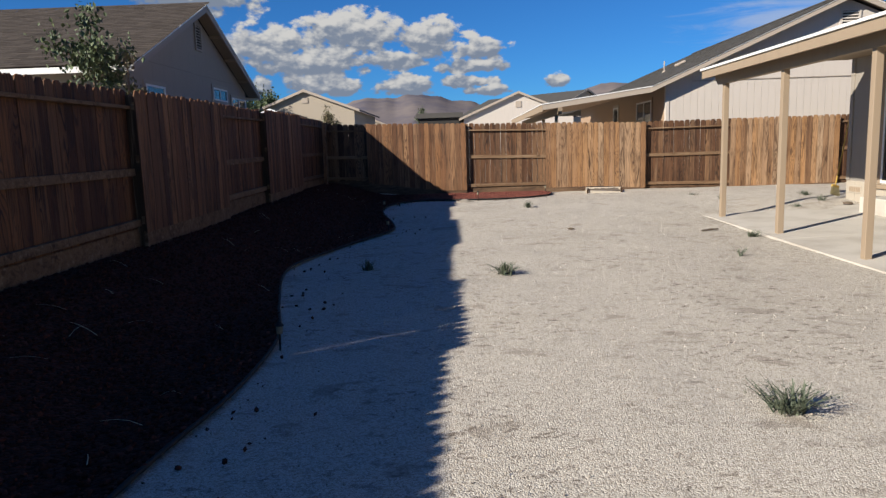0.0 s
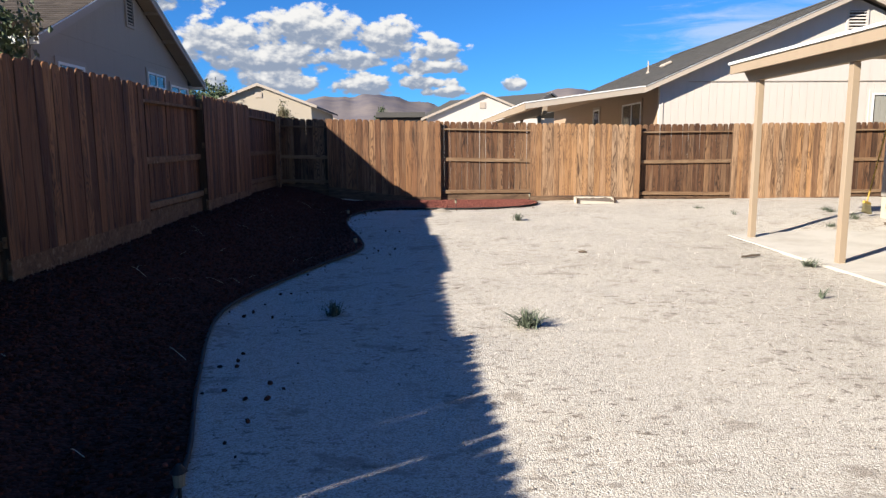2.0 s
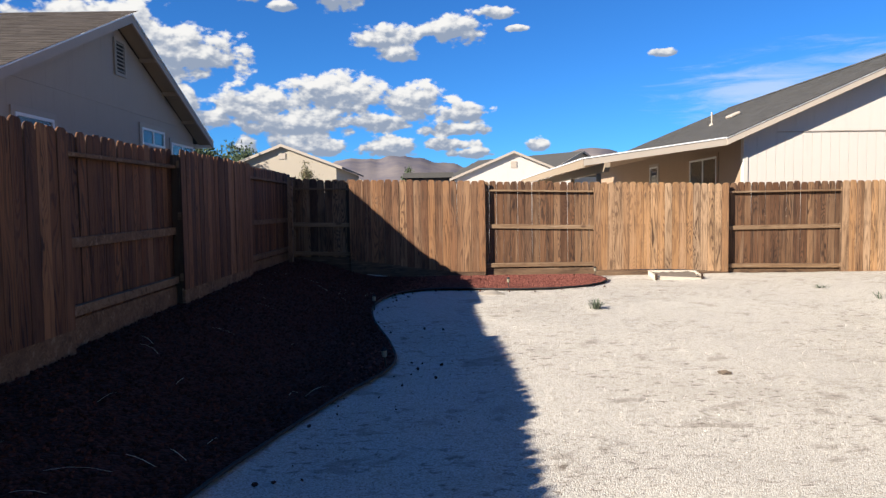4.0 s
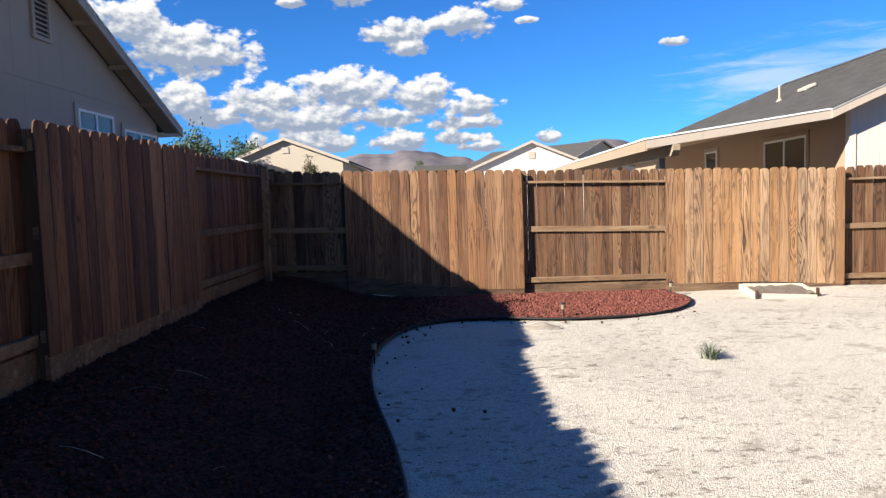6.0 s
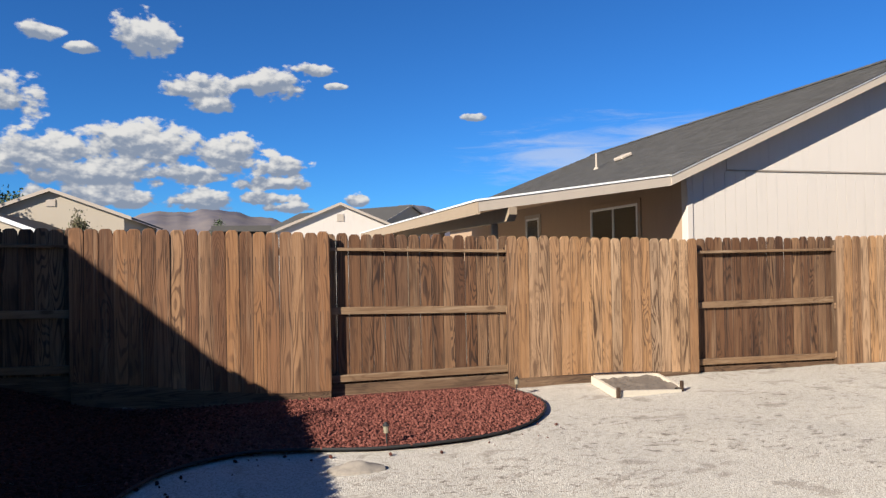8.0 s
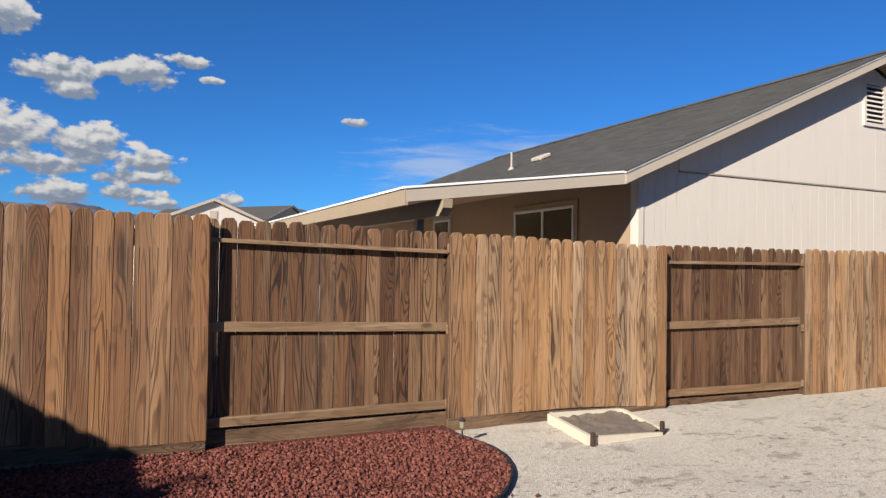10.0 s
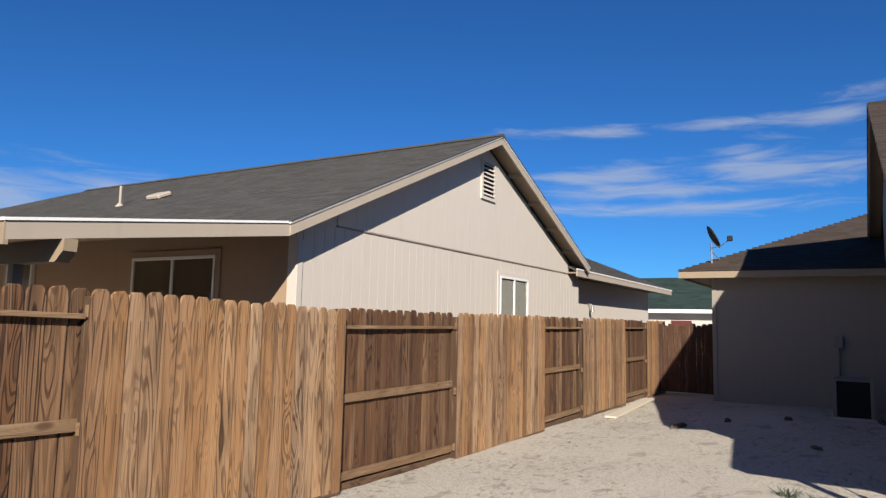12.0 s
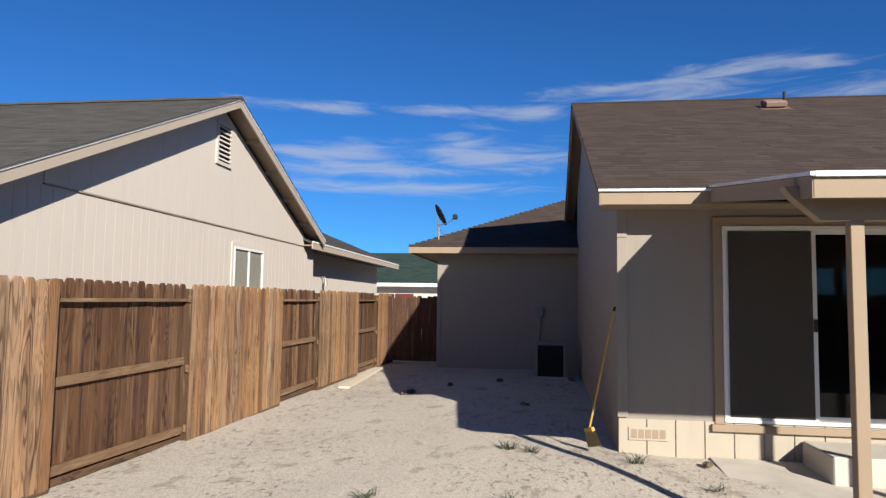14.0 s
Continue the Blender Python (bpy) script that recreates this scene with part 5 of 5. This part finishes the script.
def build_dark_roof():
    x, y = polar(-1.0, 62)
    h = empty("far_shed", "long dark flat-roofed shed far behind the fence", "shed")
    part("wall", box((x - 1.9, y, 0), (x + 1.9, y + 5, 4.1)), M_DARK, h)
    part("roof", box((x - 2.2, y - 0.3, 4.15), (x + 2.2, y + 5.3, 4.6)), M_ROOF_N, h)
    return h


build_dark_roof()


def build_hills():
    """A dry range on the horizon."""
    me_v, me_f = [], []
    na, nr = 150, 10
    for j in range(nr + 1):
        for i in range(na + 1):
            a = lerp(-26, 34, i / na)
            t = j / nr
            d = lerp(2500, 3600, t)
            top = 196 + 62 * math.exp(-((a + 3.2) / 3.4) ** 2) + 38 * math.exp(-((a + 7.6) / 1.6) ** 2) + 80 * math.exp(-((a - 12.5) / 3.2) ** 2)
            top *= smooth((a + 27) / 12) * smooth((34 - a) / 14)
            top += 12 * noise.noise((a * 0.5, 0.0, 3.0)) + 4 * noise.noise((a * 2.2, 2.0, 3.0))
            prof = math.sin(min(1.0, t * 1.25) * math.pi / 2)
            z = top * prof + (12 * noise.noise((a * 1.3, t * 5, 8.0)) * t if j < nr else 0)
            x, y = d * math.sin(radians(a)), d * math.cos(radians(a))
            me_v.append((x, y, z - 5))
    k = na + 1
    for j in range(nr):
        for i in range(na):
            me_f.append((j * k + i, j * k + i + 1, (j + 1) * k + i + 1, (j + 1) * k + i))
    me = bpy.data.meshes.new("hills")
    me.from_pydata(me_v, [], me_f)
    me.materials.append(M_HILL)
    for p in me.polygons:
        p.use_smooth = True
    return tagged(new("backdrop_hills", me), "dry brown hills on the horizon, with haze in their colour", "hills", kind="structure")


build_hills()


def tree(name, label, at, height, spread, leaves, leaf, seed, mat, trunk_r=0.06, upright=0.5):
    t = empty(name, label, "tree", at)
    r = random.Random(seed)
    bm = bmesh.new()
    tips = []
    tube(bm, [(0, 0, -0.2), (0.03, 0.02, height * 0.3), (0.0, 0.05, height * 0.62), (0.04, 0.0, height * 0.93)], trunk_r, 7, trunk_r * 0.25)
    for i in range(14):
        z0 = height * r.uniform(0.3, 0.8)
        a = r.uniform(0, 6.28)
        L = spread * r.uniform(0.5, 1.0) * (1.15 - 0.55 * z0 / height)
        e = Vector((math.cos(a) * L, math.sin(a) * L, z0 + L * upright * r.uniform(0.6, 1.6)))
        s = Vector((0.02, 0.03, z0))
        mid = s.lerp(e, 0.5) + Vector((0, 0, -0.05 * L))
        tube(bm, [s, mid, e], trunk_r * 0.35, 5, trunk_r * 0.08)
        tips += [mid, mid.lerp(e, 0.5), e]
    tips += [Vector((0, 0, height * q)) for q in (0.75, 0.85, 0.95, 1.0)]
    part("trunk", bm, M_BARK, t)
    verts, faces = [], []
    for i in range(leaves):
        c = r.choice(tips) + Vector((r.gauss(0, 1), r.gauss(0, 1), r.gauss(0, 0.9))) * spread * 0.16
        q = Euler((r.uniform(0, 6), r.uniform(0, 6), r.uniform(0, 6))).to_matrix()
        s = leaf * r.uniform(0.6, 1.4)
        k = len(verts)
        for p in ((-0.5, 0, 0), (0, -0.32, 0.05), (0.5, 0, -0.05), (0, 0.32, 0.05)):
            verts.append(c + q @ (Vector(p) * s))
        faces += [(k, k + 1, k + 2), (k, k + 2, k + 3)]
    me = bpy.data.meshes.new("crown")
    me.from_pydata(verts, [], faces)
    me.materials.append(mat)
    ob = new("crown", me)
    ob.parent = t
    return t


tree("young_tree", "young leafy tree standing behind the fence", (-6.95, 12.95, 0.2), 3.95, 0.95, 3200, 0.10, 4, M_LEAF)
tree("young_tree", "purplish-leaved shrub behind the fence", (-6.2, 12.75, 0.2), 3.15, 0.5, 800, 0.10, 9, M_LEAF_R)
tree("tree", "leafy green tree beyond the neighbouring roof", (-17.0, 52, 0.2), 6.1, 2.3, 7500, 0.17, 12, M_LEAF, 0.12)
tree("tree", "leafy green tree beyond the neighbouring roof", (-24.5, 85, 0.2), 8.6, 2.9, 6000, 0.26, 15, M_LEAF, 0.12)
tree("tree", "small dark conifer far off", (-3.8, 75, 0.2), 5.3, 1.2, 3000, 0.16, 21, M_LEAF, 0.12, 0.9)
tree("tree", "yellowing small tree by a distant house", (-8.6, 46, 0.2), 4.1, 0.9, 1800, 0.12, 22, M_LEAF_R, 0.1)


# ---- things in the yard ----
def build_slab():
    s = empty("patio_slab", "pale concrete patio slab under the cover", "patio slab", kind="structure")
    bm = bmesh.new()
    x0, x1, y0, y1 = 4.63, 7.77, 3.0, 12.5

    def top(x, y):
        return 0.035 + 0.13 * (x - x0) / (x1 - x0) + 0.012 * (y - y1)
    for a, b in ((y1, 9.4), (9.388, 6.3), (6.288, y0)):
        v = [bm.verts.new((x, y, top(x, y))) for x, y in ((x0, a), (x1, a), (x1, b), (x0, b))]
        u = [bm.verts.new((x, y, -0.3)) for x, y in ((x0, a), (x1, a), (x1, b), (x0, b))]
        bm.faces.new(v)
        for i in range(4):
            bm.faces.new((v[i], u[i], u[(i + 1) % 4], v[(i + 1) % 4]))
    bmesh.ops.recalc_face_normals(bm, faces=bm.faces[:])
    part("slab", bm, M_CONCRETE, s)
    bm = box((6.95, 9.9, 0.05), (7.76, 11.55, 0.385), 0.012)
    tagged(link("door_step", bm, M_CONCRETE), "low concrete step below the sliding door", "step")
    return s


build_slab()


def blade_tuft(name, at, n, height, spread, mat, seed, category="weed", label="", droop=0.6, width=0.007):
    t = empty(name, label, category, at, "weeds in the gravel")
    r = random.Random(seed)
    verts, faces = [], []
    for i in range(n):
        a = r.uniform(0, 6.283)
        L = height * r.uniform(0.55, 1.15)
        out = spread * r.uniform(0.15, 1.0)
        base = Vector((r.gauss(0, 0.035), r.gauss(0, 0.035), -0.01))
        dirn = Vector((math.cos(a), math.sin(a), 0))
        side = Vector((-dirn.y, dirn.x, 0)) * width * r.uniform(0.6, 1.5)
        k = len(verts)
        for j in range(4):
            q = j / 3
            c = base + dirn * out * q ** 1.3 + Vector((0, 0, L * (q - 0.35 * droop * q * q * (out / max(spread, 0.01)))))
            s_ = side * (1 - 0.75 * q)
            verts += [c - s_, c + s_]
        for j in range(3):
            faces.append((k + 2 * j, k + 2 * j + 1, k + 2 * j + 3, k + 2 * j + 2))
        for j in range(5):
            q = r.uniform(0.2, 0.95)
            c = base + dirn * out * q ** 1.3 + Vector((0, 0, L * (q - 0.35 * droop * q * q)))
            e = Vector((r.gauss(0, 1), r.gauss(0, 1), r.uniform(0, 1.2))).normalized() * height * 0.13
            o = Vector((-e.y, e.x, 0.002)).normalized() * width * 0.8
            m = len(verts)
            verts += [c - o, c + o, c + e]
            faces.append((m, m + 1, m + 2))
    me = bpy.data.meshes.new("leaves")
    me.from_pydata(verts, [], faces)
    me.materials.append(mat)
    ob = new("leaves", me)
    ob.parent = t
    return t


WEEDS = [(1.75, 3.02, 90, 0.19, 0.17), (0.53, 7.17, 90, 0.17, 0.16), (-1.07, 7.6, 45, 0.17, 0.10), (1.5, 14.15, 60, 0.17, 0.13), (3.55, 8.15, 12, 0.17, 0.10), (4.45, 9.9, 55, 0.13, 0.17),
         (5.7, 14.6, 9, 0.15, 0.12), (7.25, 13.35, 28, 0.16, 0.14), (7.56, 14.71, 50, 0.12, 0.15), (7.5, 14.45, 35, 0.10, 0.13), (5.5, 15.8, 30, 0.10, 0.14), (6.49, 12.75, 22, 0.10, 0.14)]
for i, (x, y, n, hgt, sp) in enumerate(WEEDS):
    blade_tuft("weed", (x, y, ground_z(x, y) + 0.005), n, hgt * 0.85, sp * 1.45, M_WEED, 40 + i, label="tuft of grey-green weed growing in pale gravel" if n > 20 else "sparse sprig of weed growing in pale gravel")


M_LENS = plain("yellowed_lens", (0.20, 0.175, 0.12), 0.5)


def garden_light(at, lean, seed):
    """A small stake light: dark stake and hood with a pale lens."""
    g = empty("garden_light", "small stake light with a pale lens at the bed's edge", "garden light", at, "garden lights along the bed")
    g.rotation_euler = (radians(lean), radians(lean * 0.6), seed)
    bm = bmesh.new()
    tube(bm, [(0, 0, -0.08), (0, 0, 0.11)], 0.008, 6)
    part("stake", bm, M_BLACK, g)
    bm = bmesh.new()
    tube(bm, [(0, 0, 0.105), (0, 0, 0.165)], 0.022, 10, 0.026)
    part("lens", bm, M_LENS, g, "pale yellowed lens")
    bm = bmesh.new()
    tube(bm, [(0, 0, 0.165), (0, 0, 0.178), (0, 0, 0.195)], 0.034, 10, 0.010)
    part("hood", bm, M_BLACK, g)
    return g


for i, (x, y) in enumerate(((-1.30, 4.36), (-1.16, 11.0), (-1.58, 14.3), (0.50, 16.24), (2.34, 17.95))):
    garden_light((x, y, bed_z(x, y)), (4, -5, 3, 2, -3)[i], i * 1.3)


def planter():
    p = empty("form_box", "half-buried pale plank frame with dry dark soil", "planter box")
    z = ground_z(3.8, 18)

    def plank(a, b, z0, z1):
        bm = bmesh.new()
        A, B = Vector((*a, 0)), Vector((*b, 0))
        dirn = (B - A).normalized()
        nrm = Vector((-dirn.y, dirn.x, 0)) * 0.02
        lo = [A - nrm, B - nrm, B + nrm, A + nrm]
        v0 = [bm.verts.new(q + Vector((0, 0, z - 0.1))) for q in lo]
        v1 = [bm.verts.new(q + Vector((0, 0, h_))) for q, h_ in zip(lo, (z0, z1, z1, z0))]
        bm.faces.new(v0[::-1])
        bm.faces.new(v1)
        for i in range(4):
            bm.faces.new((v0[i], v0[(i + 1) % 4], v1[(i + 1) % 4], v1[i]))
        bmesh.ops.recalc_face_normals(bm, faces=bm.faces[:])
        part("plank", bm, M_PLANK, p)
    plank((3.36, 17.50), (3.50, 18.32), z + 0.085, z + 0.10)
    plank((3.53, 18.34), (4.38, 18.32), z + 0.10, z + 0.085)
    plank((4.40, 18.30), (4.28, 17.62), z + 0.085, z + 0.05)
    plank((3.40, 17.50), (4.24, 17.56), z + 0.07, z + 0.02)
    bm = bmesh.new()
    g = 14
    vs = [[bm.verts.new((lerp(3.42 + 0.12 * j / g, 4.24 + 0.12 * j / g, i / g), lerp(17.56, 18.30, j / g), z + 0.055 + 0.05 * noise.noise((i * 0.9, j * 0.9, 2.0)) - 0.03 * (1 - j / g))) for i in range(g + 1)] for j in range(g + 1)]
    for j in range(g):
        for i in range(g):
            bm.faces.new((vs[j][i], vs[j][i + 1], vs[j + 1][i + 1], vs[j + 1][i]))
    part("soil", bm, M_DIRT, p, "dark lumpy dry soil", True)
    for x, y in ((3.37, 17.46), (4.27, 17.58)):
        part("stake", box((x - 0.018, y - 0.018, z - 0.12), (x + 0.018, y + 0.018, z + 0.115), 0.003), M_POST, p, "dark wooden corner stake")
    return p


planter()


def broom():
    b = empty("push_broom", "push broom with yellow handle leaning on the house wall", "broom")
    foot, head = Vector((7.74, 13.80, 0.42)), Vector((7.80, 13.51, 1.79))
    bm = bmesh.new()
    tube(bm, [foot, foot.lerp(head, 0.97)], 0.0125, 8)
    part("handle", bm, M_YELLOW, b, "yellow painted handle")
    bm = bmesh.new()
    tube(bm, [foot.lerp(head, 0.965), head], 0.015, 8)
    part("grip", bm, M_BLACK, b)
    m = pose(foot.x, foot.y, foot.z, -12, 14, 22)
    bm = bmesh.new()
    add_box(bm, (-0.10, -0.022, -0.035), (0.10, 0.022, 0.02), 0.01, m)
    part("head", bm, M_YELLOW, b)
    bm = bmesh.new()
    r = random.Random(1)
    for i in range(150):
        x, y = r.uniform(-0.095, 0.095), r.uniform(-0.02, 0.02)
        q = [m @ Vector(v) for v in ((x - 0.006, y, -0.02), (x + 0.006, y, -0.02), (x * 1.25 + 0.007, y * 1.6, -0.19 + r.gauss(0, 0.006)), (x * 1.25 - 0.007, y * 1.6, -0.19 + r.gauss(0, 0.006)))]
        bm.faces.new([bm.verts.new(v) for v in q])
    part("bristles", bm, M_BRISTLE, b, "pale stiff bristles")
    return b


broom()


def air_conditioner():
    a = empty("air_conditioner", "grey outdoor condenser unit standing by the shaded wall", "air conditioner")
    x0, x1, y0, y1, z0, z1 = 15.2, 15.9, 13.80, 14.48, 0.22, 0.95
    part("pad", box((x0 - 0.06, y0 - 0.06, 0.08), (x1 + 0.06, y1 + 0.06, z0), 0.01), M_CONCRETE, a)
    part("core", box((x0 + 0.03, y0 + 0.03, z0), (x1 - 0.03, y1 - 0.03, z1 - 0.04)), M_BLACK, a)
    for x in (x0, x1 - 0.05):
        for y in (y0, y1 - 0.05):
            part("corner_post", box((x - 0.012, y - 0.012, z0), (x + 0.062, y + 0.062, z1 - 0.03), 0.006), M_ACGREY, a)
    part("top", box((x0, y0, z1 - 0.05), (x1, y1, z1), 0.012), M_ACGREY, a)
    n = 16
    for i in range(n):
        z = lerp(z0 + 0.03, z1 - 0.08, i / (n - 1))
        part("louvre", box((x0 + 0.012, y0 + 0.05, z), (x0 + 0.028, y1 - 0.05, z + 0.008)), M_BLACK, a)
    bm = bmesh.new()
    for k in range(5):
        rr = 0.06 + 0.055 * k
        tube(bm, [(0.5 * (x0 + x1) + rr * math.cos(q * 0.524), 0.5 * (y0 + y1) + rr * math.sin(q * 0.524), z1 + 0.012) for q in range(13)], 0.004, 4)
    part("fan_guard", bm, M_ACGREY, a)
    b = empty("disconnect_box", "grey electrical disconnect box with conduit on the wall", "electrical box")
    part("box", box((16.89, 14.30, 1.50), (16.99, 14.46, 1.75), 0.008), M_METAL, b)
    bm = bmesh.new()
    tube(bm, [(16.95, 14.38, 1.5), (16.95, 14.38, 0.85), (16.7, 14.36, 0.7), (15.95, 14.3, 0.6)], 0.022, 6)
    part("conduit", bm, M_METAL, b)
    return a


air_conditioner()


def dish():
    d_ = empty("satellite_dish", "grey satellite dish on a roof mast", "satellite dish")
    x, y, z = 17.05, 16.96, 3.36
    bm = bmesh.new()
    tube(bm, [(x, y, z), (x, y, z + 0.35), (x - 0.02, y, z + 0.55)], 0.022, 8)
    tube(bm, [(x + 0.2, y - 0.2, z + 0.1), (x, y, z + 0.35)], 0.012, 6)
    part("mast", bm, M_METAL, d_)
    bm = bmesh.new()
    m = pose(x - 0.03, y, z + 0.66, 0, 0, 0) @ pose(0, 0, 0, 62, 12, 15)
    rings = []
    for k in range(5):
        rr = k / 4
        rings.append([bm.verts.new(m @ Vector((0.25 * rr * math.cos(q), 0.30 * rr * math.sin(q), 0.06 * rr * rr))) for q in (2 * math.pi * i / 20 for i in range(20))])
    for a, b in zip(rings, rings[1:]):
        for i in range(20):
            bm.faces.new((a[i], a[(i + 1) % 20], b[(i + 1) % 20], b[i]))
    bmesh.ops.remove_doubles(bm, verts=bm.verts[:], dist=0.0005)
    bmesh.ops.solidify(bm, geom=bm.faces[:], thickness=0.012)
    part("reflector", bm, M_BLACK, d_, smooth=True)
    bm = bmesh.new()
    tube(bm, [(x - 0.02, y, z + 0.42), (x - 0.1, y - 0.22, z + 0.45), (x - 0.15, y - 0.42, z + 0.58)], 0.012, 6)
    part("arm", bm, M_METAL, d_)
    bm = bmesh.new()
    add_box(bm, (x - 0.20, y - 0.50, z + 0.55), (x - 0.10, y - 0.38, z + 0.68), 0.02)
    part("receiver", bm, M_BLACK, d_)
    return d_


dish()

# loose planks and litter
bm = bmesh.new()
add_box(bm, (-1.95, -0.11, 0), (1.95, 0.11, 0.045), 0.006)
pl = tagged(link("plank", bm, M_PLANK), "bleached plank lying along the fence", "plank")
pl.matrix_basis = pose(14.3, 18.12, ground_z(14.3, 18.1) + 0.015, 0, 0, 3.8)
r = random.Random(8)
for i, (x, y, L, wd) in enumerate(((12.0, 16.7, 0.45, 0.12), (4.05, 10.55, 0.32, 0.05), (7.35, 12.62, 0.16, 0.09), (15.0, 13.7, 0.4, 0.14), (14.2, 15.2, 0.25, 0.1), (13.2, 16.1, 0.22, 0.1), (11.0, 14.6, 0.3, 0.08), (1.84, 10.7, 0.12, 0.05))):
    bm = bmesh.new()
    bmesh.ops.create_icosphere(bm, subdivisions=2, radius=1.0)
    for v in bm.verts:
        k = 1 + 0.9 * noise.noise(v.co * 2.9 + Vector((i * 5.0, 0, 0)))
        v.co = Vector((v.co.x * L / 2, v.co.y * wd / 2, max(v.co.z, -0.2) * min(wd, 0.1) * 0.5)) * k
    ob = tagged(link("clod", bm, M_DEBRIS), "dark clod of dry litter on the gravel", "debris", "litter on the gravel")
    ob.matrix_basis = pose(x, y, ground_z(x, y) + 0.012, 0, 0, r.uniform(-25, 25))
# dry stalks on the bed
verts, faces = [], []
for i in range(40):
    x, y = r.uniform(-3.2, -1.7), r.uniform(2.5, 15.5)
    if not in_bed(x, y):
        continue
    a, L = r.uniform(0, 6.28), r.uniform(0.08, 0.32)
    d_ = Vector((math.cos(a), math.sin(a), 0))
    s_ = Vector((-d_.y, d_.x, 0)) * 0.002
    k = len(verts)
    for j in range(4):
        q = j / 3
        c = Vector((x, y, 0)) + d_ * L * q + s_ * 6 * math.sin(q * 3)
        c.z = bed_z(c.x, c.y) + 0.03 + 0.02 * math.sin(q * 3.1)
        verts += [c - s_, c + s_]
    faces += [(k + 2 * j, k + 2 * j + 1, k + 2 * j + 3, k + 2 * j + 2) for j in range(3)]
me = bpy.data.meshes.new("dry_stalks")
me.from_pydata(verts, [], faces)
me.materials.append(M_STRAW)
tagged(new("dry_stalks", me), "pale dry stalks strewn over the lava rock", "dry stalks", kind="stuff")


def half_buried_stone(x, y, size, height, seed):
    bm = bmesh.new()
    n = 16
    g = [[bm.verts.new((0, 0, 0)) for i in range(n + 1)] for j in range(n + 1)]
    for j in range(n + 1):
        for i in range(n + 1):
            u, v = (i / n - 0.5) * 2, (j / n - 0.5) * 2
            d_ = min(1.0, math.hypot(u, v) * (1 + 0.25 * noise.noise((u * 1.6, v * 1.6, seed))))
            lump = smooth(1 - d_) * (1 + 0.7 * noise.noise((u * 2.4, v * 2.4, seed + 4.0)))
            px, py = x + u * size, y + v * size * 0.6
            g[j][i].co = (px, py, ground_z(px, py) - 0.03 * (d_ > 0.97) + 0.02 + height * lump)
    for j in range(n):
        for i in range(n):
            bm.faces.new((g[j][i], g[j][i + 1], g[j + 1][i + 1], g[j + 1][i]))
    return tagged(link("half_buried_stone", bm, M_STONE, None, True), "low grey-tan stone half buried in the gravel", "stone")


half_buried_stone(0.16, 15.72, 0.22, 0.05, 1.0)
